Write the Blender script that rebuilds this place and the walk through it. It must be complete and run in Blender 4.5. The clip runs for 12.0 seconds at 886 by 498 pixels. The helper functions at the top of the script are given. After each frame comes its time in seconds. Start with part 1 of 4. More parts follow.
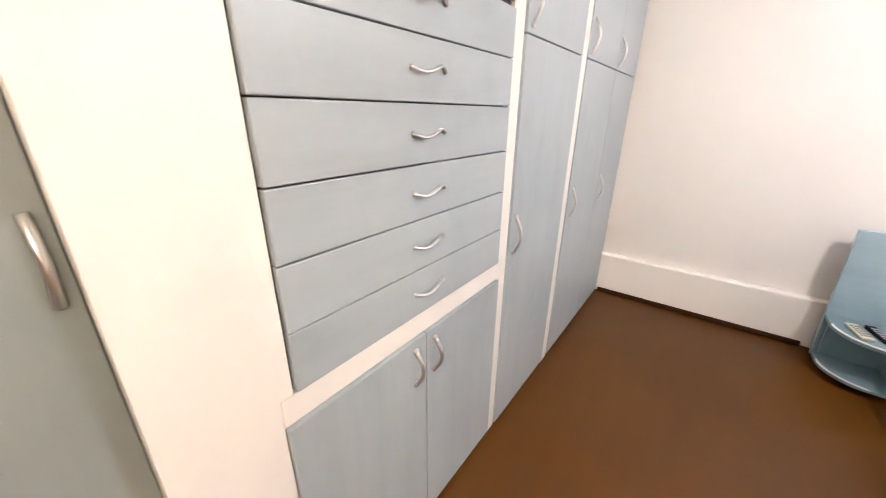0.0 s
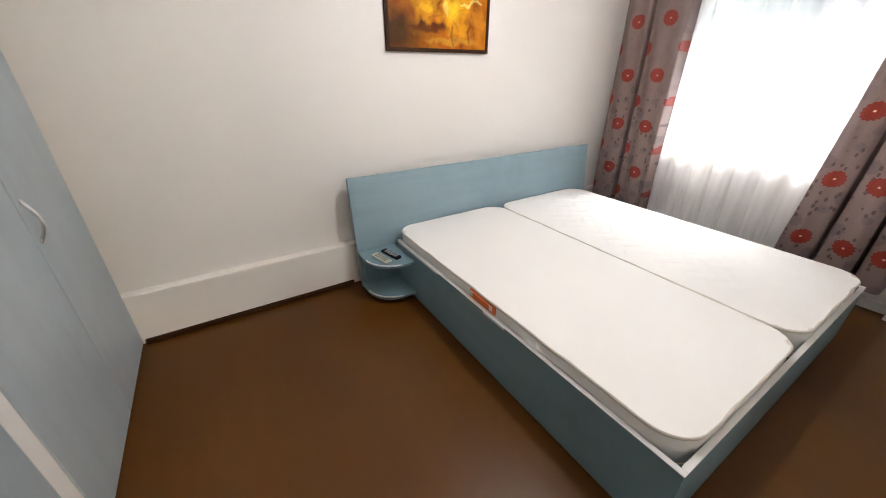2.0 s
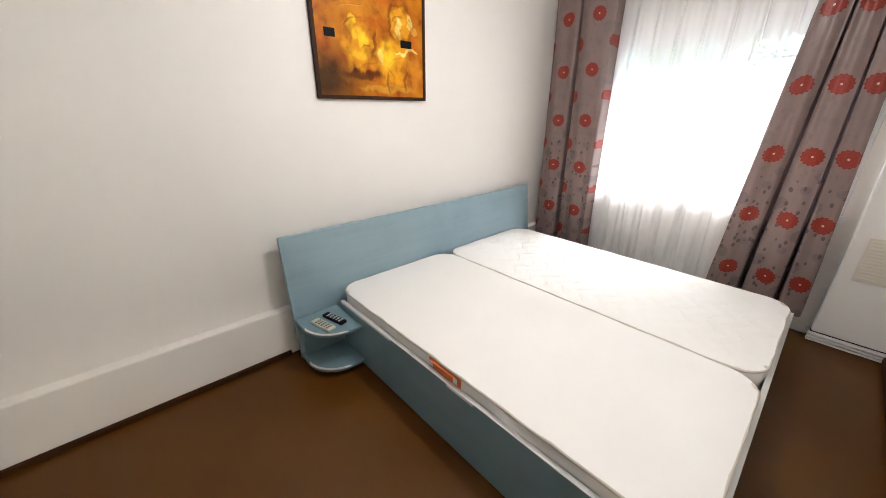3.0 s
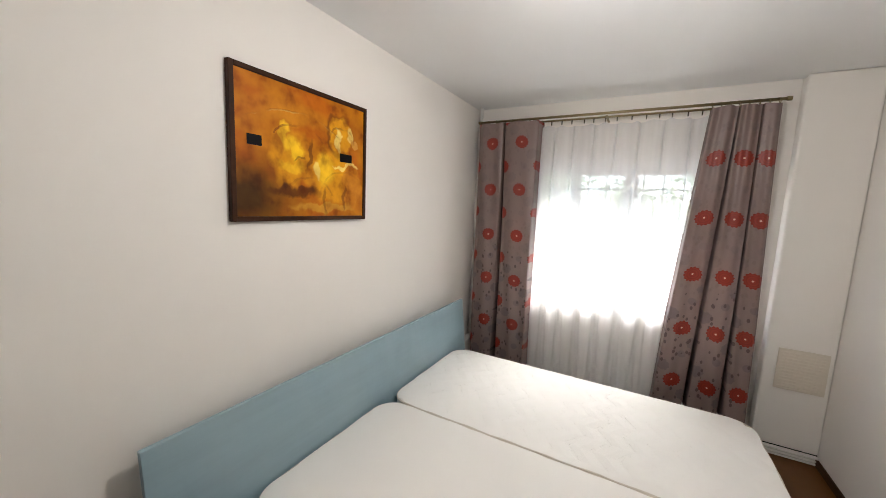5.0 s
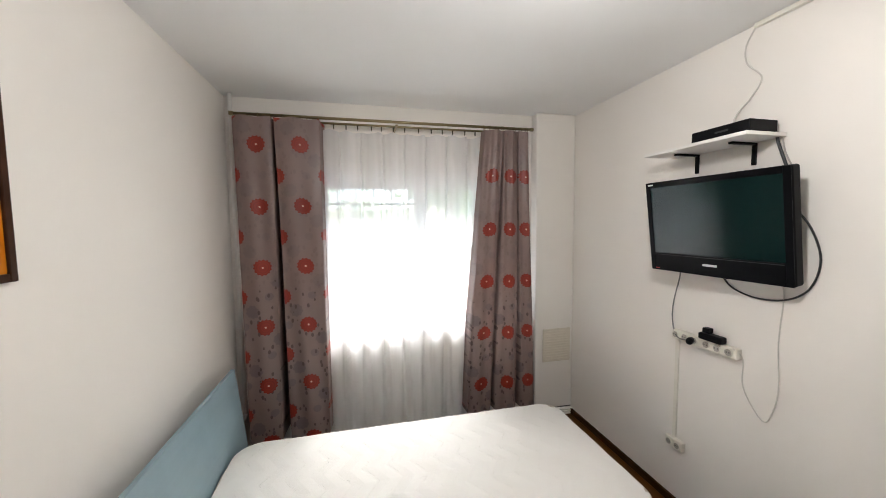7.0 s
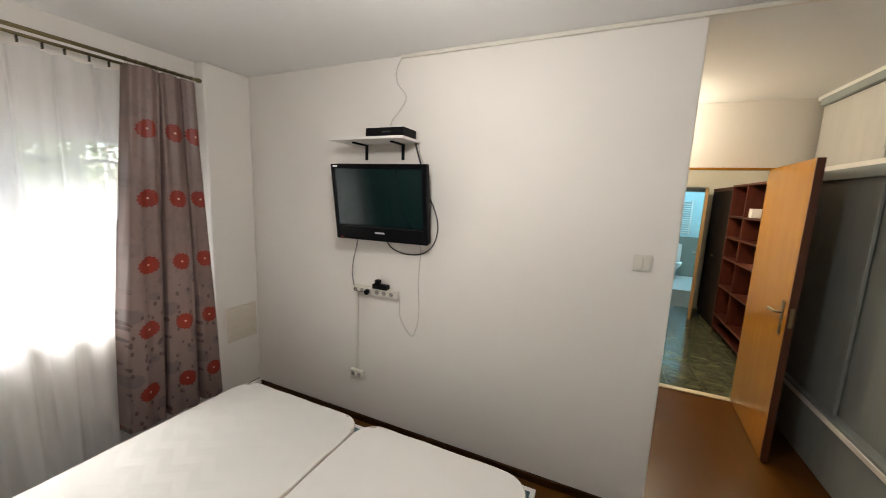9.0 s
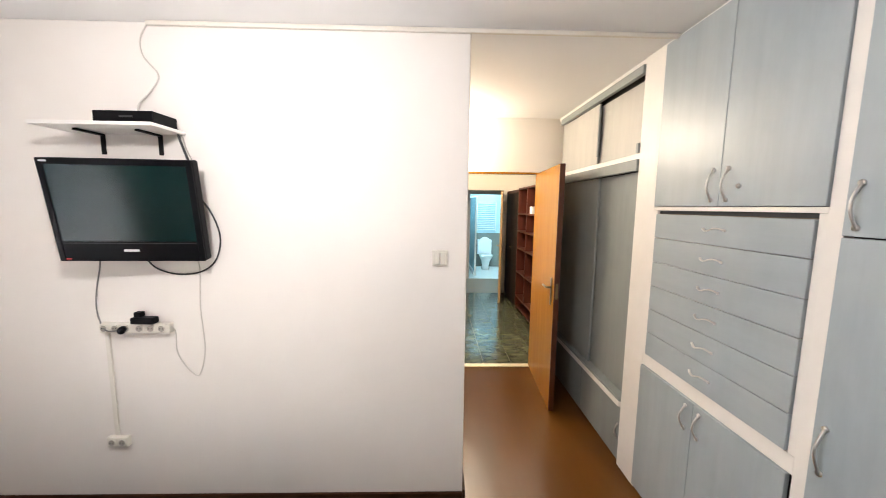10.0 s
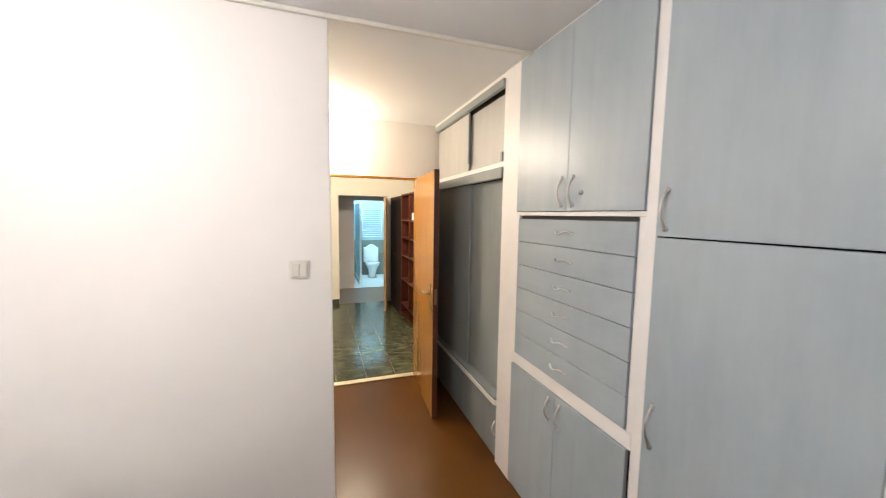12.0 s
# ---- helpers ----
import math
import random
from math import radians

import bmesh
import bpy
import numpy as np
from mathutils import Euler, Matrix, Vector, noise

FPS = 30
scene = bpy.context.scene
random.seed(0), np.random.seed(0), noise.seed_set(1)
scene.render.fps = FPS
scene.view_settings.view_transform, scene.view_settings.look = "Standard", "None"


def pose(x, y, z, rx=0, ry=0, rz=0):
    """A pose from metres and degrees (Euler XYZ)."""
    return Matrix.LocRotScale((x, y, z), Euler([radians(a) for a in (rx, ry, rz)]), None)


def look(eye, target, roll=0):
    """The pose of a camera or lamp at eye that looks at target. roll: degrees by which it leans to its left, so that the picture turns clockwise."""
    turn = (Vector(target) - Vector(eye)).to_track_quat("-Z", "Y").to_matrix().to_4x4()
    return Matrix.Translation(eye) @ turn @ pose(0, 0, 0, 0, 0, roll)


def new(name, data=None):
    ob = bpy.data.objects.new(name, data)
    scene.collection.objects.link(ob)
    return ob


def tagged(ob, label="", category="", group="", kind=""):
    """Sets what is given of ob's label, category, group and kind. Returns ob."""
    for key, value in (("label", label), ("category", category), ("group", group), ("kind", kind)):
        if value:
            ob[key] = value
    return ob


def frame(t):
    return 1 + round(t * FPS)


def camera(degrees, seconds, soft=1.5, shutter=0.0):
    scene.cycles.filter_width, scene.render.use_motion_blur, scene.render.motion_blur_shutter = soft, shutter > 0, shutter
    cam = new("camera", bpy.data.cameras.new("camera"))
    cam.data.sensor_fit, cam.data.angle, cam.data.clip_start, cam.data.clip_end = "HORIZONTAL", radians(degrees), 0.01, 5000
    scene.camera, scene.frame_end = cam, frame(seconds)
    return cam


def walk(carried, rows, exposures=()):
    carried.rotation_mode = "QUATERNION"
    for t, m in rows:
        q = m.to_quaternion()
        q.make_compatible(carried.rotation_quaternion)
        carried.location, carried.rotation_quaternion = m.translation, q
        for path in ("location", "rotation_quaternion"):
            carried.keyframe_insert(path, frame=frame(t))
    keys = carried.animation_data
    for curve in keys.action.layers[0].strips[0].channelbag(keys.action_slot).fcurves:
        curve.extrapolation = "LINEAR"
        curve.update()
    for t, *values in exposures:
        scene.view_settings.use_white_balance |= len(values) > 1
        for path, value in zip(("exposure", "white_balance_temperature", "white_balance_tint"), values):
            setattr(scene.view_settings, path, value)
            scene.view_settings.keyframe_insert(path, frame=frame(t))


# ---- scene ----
cam = camera(102.7, 12.0, soft=0.9, shutter=0.1)
PATH = [
    (0, (0.572, 1.289, 1.391), (-0.537, 2.79, 0.671), 0.7),
    (0.5, (0.613, 1.428, 1.405), (0.074, 3.2, 0.65), 1.0),
    (1, (0.654, 1.632, 1.417), (0.607, 3.493, 0.685), -0.8),
    (1.5, (0.66, 1.767, 1.422), (1.085, 3.506, 0.53), 1.1),
    (2, (0.638, 1.941, 1.438), (1.593, 3.451, 0.54), 0.2),
    (2.5, (0.664, 2.036, 1.442), (1.879, 3.354, 0.554), 2.7),
    (3, (0.733, 2.153, 1.491), (1.988, 3.529, 0.761), 0.3),
    (3.5, (0.758, 2.289, 1.533), (2.189, 3.583, 1.004), 0.0),
    (5.5, (0.928, 3.025, 1.681), (2.793, 3.734, 1.543), 0.7),
    (6, (1.052, 3.208, 1.687), (3.037, 3.384, 1.513), -0.9),
    (6.5, (1.217, 3.295, 1.679), (3.207, 3.144, 1.538), -0.8),
    (8.5, (1.5, 3.721, 1.744), (2.731, 2.177, 1.429), 2.2),
    (9, (1.422, 3.661, 1.728), (2.226, 1.854, 1.43), 2.3),
    (9.5, (1.331, 3.57, 1.706), (1.701, 1.623, 1.435), 1.3),
    (10, (1.249, 3.506, 1.702), (1.197, 1.52, 1.465), 0.7),
    (10.5, (1.187, 3.453, 1.697), (0.681, 1.533, 1.455), -0.4),
    (11, (1.098, 3.421, 1.678), (0.111, 1.696, 1.457), -0.1),
    (11.5, (1.058, 3.391, 1.666), (-0.122, 1.792, 1.438), -0.2),
    (12, (1.119, 3.39, 1.691), (0.467, 1.509, 1.501), 0.8),
]
EXPOSURES = [(0.0, 3.78, 6100, 16), (0.5, 3.80, 6100, 15), (1.0, 3.66, 6080, 14), (1.5, 3.48, 6060, 12), (2.0, 3.03, 6030, 10), (3.0, 3.08, 6060, 9), (3.5, 3.0, 6080, 8), (5.5, 2.55, 6200, 8),
             (6.5, 2.67, 6070, 7), (8.5, 2.30, 6350, 7), (9.0, 2.34, 6350, 7), (9.5, 2.98, 6150, 11), (10.0, 3.26, 6130, 12), (10.5, 3.27, 6130, 12), (11.5, 3.12, 6130, 11), (12.0, 3.12, 6100, 12)]
walk(cam, [(t, look(eye, target, roll)) for t, eye, target, roll in PATH], EXPOSURES)

# ---- light ----
world = bpy.data.worlds.new("world")
scene.world = world
world.use_nodes = True
wn = world.node_tree.nodes
sky = wn.new("ShaderNodeTexSky")
sky.sky_type, sky.sun_disc = "NISHITA", False
sky.sun_elevation, sky.sun_rotation = radians(61), radians(111)
world.node_tree.links.new(sky.outputs[0], wn["Background"].inputs[0])
wn["Background"].inputs[1].default_value = 0.11

sun = new("sun", bpy.data.lights.new("sun", "SUN"))
sun.data.energy, sun.data.angle, sun.data.color = 4.2, radians(50), (1.0, 0.945, 0.88)
sun.matrix_world = look((7.6, 1.6, 8.2), (4.0, 3.0, 1.2))


def lamp(name, at, power, color, radius):
    ob = new(name, bpy.data.lights.new(name, "POINT"))
    ob.data.energy, ob.data.color, ob.data.shadow_soft_size = power, color, radius
    ob.location = at
    return ob


lamp("room_light", (2.00, 2.82, 2.305), 5.8, (1.0, 0.94, 0.88), 0.07)
lamp("corridor_light", (1.20, 0.10, 2.34), 3.7, (1.0, 0.86, 0.65), 0.05)
lamp("hall_light", (0.8, -1.2, 2.45), 14.5, (1.0, 0.84, 0.60), 0.08)
lamp("bathroom_light", (0.0, -5.3, 2.36), 10.0, (0.50, 0.87, 1.0), 0.12)

# ---- materials ----


class Mat:
    """A node material under construction."""

    def __init__(self, name, color=(0.8, 0.8, 0.8), rough=0.5, metal=0.0, spec=0.5):
        self.m = bpy.data.materials.new(name)
        self.m.use_nodes = True
        self.t = self.m.node_tree
        self.b = self.t.nodes["Principled BSDF"]
        self.b.inputs["Base Color"].default_value = (*color, 1)
        self.b.inputs["Roughness"].default_value = rough
        self.b.inputs["Metallic"].default_value = metal
        self.b.inputs["Specular IOR Level"].default_value = spec
        self.coords = None

    def node(self, kind, **kw):
        n = self.t.nodes.new(kind)
        for k, v in kw.items():
            n.inputs[k.replace("_", " ")].default_value = v
        return n

    def link(self, a, b):
        self.t.links.new(a, b)

    def at(self, scale=(1, 1, 1), kind="Object"):
        if self.coords is None:
            self.coords = self.t.nodes.new("ShaderNodeTexCoord")
        mp = self.t.nodes.new("ShaderNodeMapping")
        mp.inputs["Scale"].default_value = scale
        self.link(self.coords.outputs[kind], mp.inputs["Vector"])
        return mp.outputs[0]

    def noise(self, scale, stretch=(1, 1, 1), detail=4.0, rough=0.55, kind="Object"):
        n = self.node("ShaderNodeTexNoise", Scale=scale, Detail=detail, Roughness=rough)
        self.link(self.at(stretch, kind), n.inputs["Vector"])
        return n.outputs["Fac"]

    def ramp(self, fac, stops):
        r = self.t.nodes.new("ShaderNodeValToRGB")
        e = r.color_ramp.elements
        while len(e) < len(stops):
            e.new(0.5)
        for el, (p, c) in zip(e, stops):
            el.position, el.color = p, (*c, 1) if len(c) == 3 else c
        self.link(fac, r.inputs[0])
        return r.outputs[0]

    def math(self, op, a, b=None, c=None):
        n = self.t.nodes.new("ShaderNodeMath")
        n.operation = op
        for k, v in enumerate((a, b, c)):
            if v is None:
                continue
            if isinstance(v, (int, float)):
                n.inputs[k].default_value = v
            else:
                self.link(v, n.inputs[k])
        return n.outputs[0]

    def mix(self, fac, a, b, mode="MIX"):
        n = self.t.nodes.new("ShaderNodeMix")
        n.data_type, n.blend_type = "RGBA", mode
        for k, v in ((0, fac), (6, a), (7, b)):
            if isinstance(v, (int, float)):
                n.inputs[k].default_value = v
            elif isinstance(v, tuple):
                n.inputs[k].default_value = (*v, 1)
            else:
                self.link(v, n.inputs[k])
        return n.outputs[2]

    def color(self, out):
        self.link(out, self.b.inputs["Base Color"])
        return self

    def rough(self, out, low, high):
        r = self.t.nodes.new("ShaderNodeMapRange")
        r.inputs[3].default_value, r.inputs[4].default_value = low, high
        self.link(out, r.inputs[0])
        self.link(r.outputs[0], self.b.inputs["Roughness"])
        return self

    def bump(self, out, strength, distance=0.01):
        n = self.node("ShaderNodeBump", Strength=strength, Distance=distance)
        self.link(out, n.inputs["Height"])
        self.link(n.outputs[0], self.b.inputs["Normal"])
        return self


def shade(c, k):
    return tuple(min(1.0, v * k) for v in c)


def plaster(name, c):
    m = Mat(name, c, 0.75)
    big = m.noise(0.9, detail=3)
    m.color(m.mix(big, shade(c, 0.95), shade(c, 1.04)))
    relief = m.mix(0.25, m.noise(2.2, detail=3), m.noise(160, detail=3))
    m.bump(relief, 0.22, 0.004)
    return m.m


def laminate(name, c, stretch, rough=0.38):
    """Blue-grey washed wood decor with soft streaks along the grain."""
    m = Mat(name, c, rough)
    streak = m.noise(5.0, stretch, 6.0, 0.62)
    cloud = m.noise(2.6, (1.0, 1.0, 0.55), 5.0, 0.6)
    a = m.ramp(streak, [(0.28, shade(c, 0.91)), (0.52, c), (0.75, shade(c, 1.06))])
    b = m.ramp(cloud, [(0.3, (0.87, 0.89, 0.90)), (0.5, (1.0, 1.0, 1.0)), (0.7, (1.07, 1.05, 1.03))])
    m.color(m.mix(1.0, a, b, "MULTIPLY"))
    m.rough(streak, rough - 0.06, rough + 0.1)
    m.bump(m.noise(22, stretch, 5.0), 0.06, 0.001)
    return m.m


def wood(name, dark, light, stretch, rough=0.35):
    m = Mat(name, light, rough)
    g = m.noise(6.0, stretch, 7.0, 0.6)
    m.color(m.ramp(g, [(0.3, dark), (0.7, light)]))
    m.rough(g, rough - 0.05, rough + 0.1)
    m.bump(g, 0.08, 0.001)
    return m.m


def plain(name, c, rough=0.5, metal=0.0, spec=0.5):
    m = Mat(name, c, rough, metal, spec)
    n = m.noise(9.0, detail=4)
    m.color(m.mix(n, shade(c, 0.93), shade(c, 1.05)))
    m.rough(n, max(0.02, rough - 0.05), min(1, rough + 0.06))
    return m.m


WALL = plaster("white_wall_paint", (0.825, 0.780, 0.728))
CEIL = plaster("white_ceiling_paint", (0.82, 0.81, 0.80))
CREAM = plaster("cream_wall_paint", (0.80, 0.75, 0.65))
FRAME_WHITE = plain("white_lacquer", (0.80, 0.77, 0.73), 0.4)
LAM_V = laminate("blue_grey_laminate_upright", (0.355, 0.405, 0.435), (2.2, 2.2, 0.22), 0.33)
LAM_H = laminate("blue_grey_laminate_level", (0.355, 0.405, 0.435), (2.2, 0.22, 2.2), 0.33)
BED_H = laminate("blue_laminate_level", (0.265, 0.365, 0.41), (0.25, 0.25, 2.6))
# Darker copy of the headboard's laminate, with the sides' shade in the colour.
BED_SIDE = laminate("blue_laminate_side_shaded", (0.18, 0.275, 0.31), (2.6, 0.2, 1.6), 0.42)
# Wardrobe laminate made darker: the entrance's shade is put into this colour.
SLIDE = laminate("shaded_sliding_laminate", (0.255, 0.28, 0.275), (2.2, 2.2, 0.2))
PALE = laminate("pale_grey_laminate", (0.47, 0.46, 0.43), (2.2, 2.2, 0.2))
# Near-black for small parts; in gaps, insides and holes it stands for shade.
GAP = plain("black_and_gap_shade", (0.03, 0.03, 0.03), 0.8)
STEEL = plain("brushed_steel", (0.66, 0.65, 0.63), 0.32, 1.0)
CLIP = plain("dark_clip_metal", (0.06, 0.05, 0.035), 0.4, 0.6)
BRASS = plain("old_brass", (0.30, 0.24, 0.13), 0.35, 1.0)
SKIRT = wood("dark_brown_skirting", (0.028, 0.011, 0.004), (0.055, 0.022, 0.008), (0.6, 0.6, 3), 0.6)
SKIRT.node_tree.nodes["Principled BSDF"].inputs["Specular IOR Level"].default_value = 0.1
DOOR = wood("honey_wood_veneer", (0.37, 0.150, 0.010), (0.42, 0.180, 0.014), (3.0, 3.0, 0.25), 0.12)
DOOR_EDGE = wood("red_brown_door_edge", (0.060, 0.014, 0.003), (0.10, 0.026, 0.006), (3.0, 3.0, 0.25), 0.4)
DARK_DOOR = wood("walnut_veneer", (0.060, 0.030, 0.012), (0.11, 0.055, 0.022), (3.0, 3.0, 0.25), 0.4)
BOOK = wood("red_mahogany", (0.040, 0.008, 0.004), (0.085, 0.017, 0.008), (3.0, 3.0, 0.4), 0.35)
BLACKWOOD = wood("black_stained_wood", (0.006, 0.003, 0.002), (0.014, 0.007, 0.004), (3.0, 3.0, 0.4), 0.5)
BLACK = plain("black_plastic", (0.004, 0.004, 0.005), 0.45, 0.0, 0.12)
CABLE = plain("black_cable_rubber", (0.03, 0.03, 0.032), 0.45)
MAINS = plain("dark_grey_cable", (0.16, 0.155, 0.15), 0.5)
GREYCABLE = plain("grey_cable", (0.42, 0.38, 0.34), 0.5)
WHITECABLE = plain("white_cable", (0.62, 0.58, 0.53), 0.5)
PLASTIC = plain("white_plastic", (0.74, 0.70, 0.62), 0.35)
SILVER = plain("pale_silver_print", (0.7, 0.7, 0.7), 0.4)
EDGE = plain("white_board_edge", (0.72, 0.71, 0.68), 0.5)
CERAMIC = plain("white_ceramic", (0.80, 0.82, 0.82), 0.12)
BATH = plain("pale_blue_tile", (0.45, 0.62, 0.68), 0.25)
BATHFLOOR = plain("white_floor_tile", (0.70, 0.72, 0.72), 0.3)
RAILING = plain("dark_iron", (0.10, 0.10, 0.10), 0.6)
PVC = plain("white_pvc", (0.80, 0.80, 0.79), 0.35)
ORANGE = plain("orange_label", (0.70, 0.16, 0.03), 0.55)
BARK = wood("tree_bark", (0.05, 0.035, 0.02), (0.12, 0.085, 0.055), (2, 2, 0.4), 0.9)
RENDERED = plaster("pale_outside_render", (0.50, 0.49, 0.45))
PAVING = plaster("pale_concrete", (0.32, 0.31, 0.30))


def leaf_material():
    m = Mat("green_leaf", (0.08, 0.15, 0.03), 0.55)
    info = m.t.nodes.new("ShaderNodeNewGeometry")
    m.color(m.ramp(info.outputs["Random Per Island"], [(0.0, (0.05, 0.11, 0.02)), (0.6, (0.09, 0.17, 0.035)), (1.0, (0.14, 0.22, 0.05))]))
    tr = m.t.nodes.new("ShaderNodeBsdfTranslucent")
    tr.inputs[0].default_value = (0.22, 0.34, 0.06, 1)
    mx = m.t.nodes.new("ShaderNodeMixShader")
    mx.inputs[0].default_value = 0.5
    m.link(m.b.outputs[0], mx.inputs[1])
    m.link(tr.outputs[0], mx.inputs[2])
    m.link(mx.outputs[0], m.t.nodes["Material Output"].inputs[0])
    return m.m


LEAF = leaf_material()


def floor_material():
    m = Mat("brown_floor_covering", (0.15, 0.065, 0.022), 0.38)
    base = m.ramp(m.noise(0.9, (1, 1, 1), 4.0), [(0.3, (0.078, 0.027, 0.0025)), (0.7, (0.106, 0.039, 0.0036))])
    streak = m.noise(16, (1.0, 0.06, 1.0), 5.0)
    m.color(m.mix(1.0, base, m.ramp(streak, [(0.3, (0.95, 0.94, 0.93)), (0.7, (1.03, 1.03, 1.03))]), "MULTIPLY"))
    m.rough(m.noise(5, detail=5), 0.25, 0.40)
    m.b.inputs["Specular IOR Level"].default_value = 0.30
    m.bump(m.noise(220, detail=2), 0.05, 0.001)
    return m.m


FLOOR = floor_material()


def marble_material():
    m = Mat("dark_green_marble", (0.05, 0.06, 0.04), 0.14)
    ob = m.t.nodes.new("ShaderNodeObjectInfo")
    v = m.noise(7.0, (0.7, 2.0, 1), 9.0, 0.7)
    c = m.ramp(v, [(0.32, (0.030, 0.034, 0.020)), (0.55, (0.085, 0.086, 0.052)), (0.72, (0.22, 0.20, 0.12))])
    tint = m.ramp(ob.outputs["Random"], [(0, (0.8, 0.8, 0.8)), (1, (1.15, 1.15, 1.1))])
    m.color(m.mix(1.0, c, tint, "MULTIPLY"))
    return m.m


MARBLE = marble_material()
GROUT = plain("pale_grout", (0.34, 0.30, 0.20), 0.7)


def mattress_material(name, quilt):
    m = Mat(name, (0.78, 0.75, 0.70), 0.8)
    w = m.noise(240, detail=2)
    m.color(m.mix(m.noise(2.2, detail=4), (0.785, 0.76, 0.72), (0.845, 0.82, 0.78)))
    if quilt:
        sep = m.t.nodes.new("ShaderNodeSeparateXYZ")
        m.link(m.at(), sep.inputs[0])
        tri = m.math("ABSOLUTE", m.math("SUBTRACT", m.math("FRACT", m.math("MULTIPLY", sep.outputs[0], 4.6)), 0.5))
        f = m.math("FRACT", m.math("MULTIPLY", m.math("ADD", sep.outputs[1], m.math("MULTIPLY", tri, 0.15)), 8.0))
        d = m.math("ABSOLUTE", m.math("SUBTRACT", f, 0.5))
        groove = m.math("MULTIPLY", m.math("LESS_THAN", d, 0.10), m.math("GREATER_THAN", m.noise(7, detail=3), 0.51))
        puff = m.math("SUBTRACT", m.math("MULTIPLY", d, 0.6), groove)
        m.bump(m.mix(0.08, puff, w), 0.8, 0.012)
    else:
        m.bump(m.mix(0.5, m.noise(3.5, detail=3), w), 0.12, 0.006)
    return m.m


MATTRESS = mattress_material("smooth_mattress_cloth", False)
QUILTED = mattress_material("quilted_mattress_cloth", True)


def drape_material():
    """Taupe satin with a lattice of orange blossoms, grey discs and small dark leaves."""
    m = Mat("taupe_blossom_satin", (0.3, 0.25, 0.24), 0.42)
    sep = m.t.nodes.new("ShaderNodeSeparateXYZ")
    m.link(m.at((1, 1, 1), "UV"), sep.inputs[0])
    u, v = sep.outputs[0], sep.outputs[1]

    def lattice(du, dv):
        a = m.math("DIVIDE", m.math("ADD", u, du), 0.16)
        col = m.math("FLOOR", a)
        shift = m.math("MULTIPLY", m.math("FLOORED_MODULO", col, 2.0), 0.5)
        b = m.math("ADD", m.math("DIVIDE", m.math("ADD", v, dv), 0.405), shift)
        x = m.math("MULTIPLY", m.math("SUBTRACT", m.math("FRACT", a), 0.5), 0.16)
        y = m.math("MULTIPLY", m.math("SUBTRACT", m.math("FRACT", b), 0.5), 0.405)
        r = m.math("SQRT", m.math("ADD", m.math("MULTIPLY", x, x), m.math("MULTIPLY", y, y)))
        return r, m.math("ARCTAN2", y, x)

    r, ang = lattice(0.0, 0.21)
    petal = m.math("MULTIPLY", m.math("SINE", m.math("MULTIPLY", ang, 14.0)), 0.0035)
    flower = m.math("LESS_THAN", m.math("ADD", r, petal), 0.053)
    heart = m.math("LESS_THAN", r, 0.006)
    ring = m.math("SINE", m.math("MULTIPLY", r, 420.0))
    r2, ang2 = lattice(0.085, 0.31)
    disc = m.math("LESS_THAN", m.math("ADD", r2, m.math("MULTIPLY", m.math("SINE", m.math("MULTIPLY", ang2, 9.0)), 0.003)), 0.043)
    r3, ang3 = lattice(0.03, 0.41)
    disc2 = m.math("LESS_THAN", r3, 0.026)
    vor = m.node("ShaderNodeTexVoronoi", Scale=20.0)
    m.link(m.at((1.5, 0.9, 1), "UV"), vor.inputs["Vector"])
    leaf = m.math("LESS_THAN", vor.outputs["Distance"], 0.27)
    low = m.math("LESS_THAN", m.math("ADD", v, m.math("MULTIPLY", m.noise(9, detail=2, kind="UV"), 0.5)), 1.5)
    leaf = m.math("MULTIPLY", leaf, m.math("ADD", m.math("MULTIPLY", low, 0.65), 0.15))
    faint = m.math("ADD", m.math("MULTIPLY", low, 0.45), 0.28)
    base = m.mix(m.noise(3.0, detail=4, kind="UV"), (0.180, 0.121, 0.106), (0.238, 0.168, 0.150))
    c = m.mix(m.math("MULTIPLY", disc, faint), base, (0.135, 0.100, 0.098))
    c = m.mix(m.math("MULTIPLY", disc2, faint), c, (0.145, 0.108, 0.105))
    c = m.mix(leaf, c, (0.070, 0.042, 0.038))
    fl = m.mix(m.math("MULTIPLY", m.math("ADD", ring, 1.0), 0.22), (0.25, 0.020, 0.006), (0.12, 0.008, 0.003))
    c = m.mix(flower, c, fl)
    c = m.mix(heart, c, (0.62, 0.40, 0.30))
    m.color(c)
    m.bump(m.noise(350, detail=2, kind="UV"), 0.1, 0.001)
    tr = m.t.nodes.new("ShaderNodeBsdfTranslucent")
    m.link(c, tr.inputs[0])
    mx = m.t.nodes.new("ShaderNodeMixShader")
    mx.inputs[0].default_value = 0.06
    m.link(m.b.outputs[0], mx.inputs[1])
    m.link(tr.outputs[0], mx.inputs[2])
    m.link(mx.outputs[0], m.t.nodes["Material Output"].inputs[0])
    return m.m


DRAPE = drape_material()


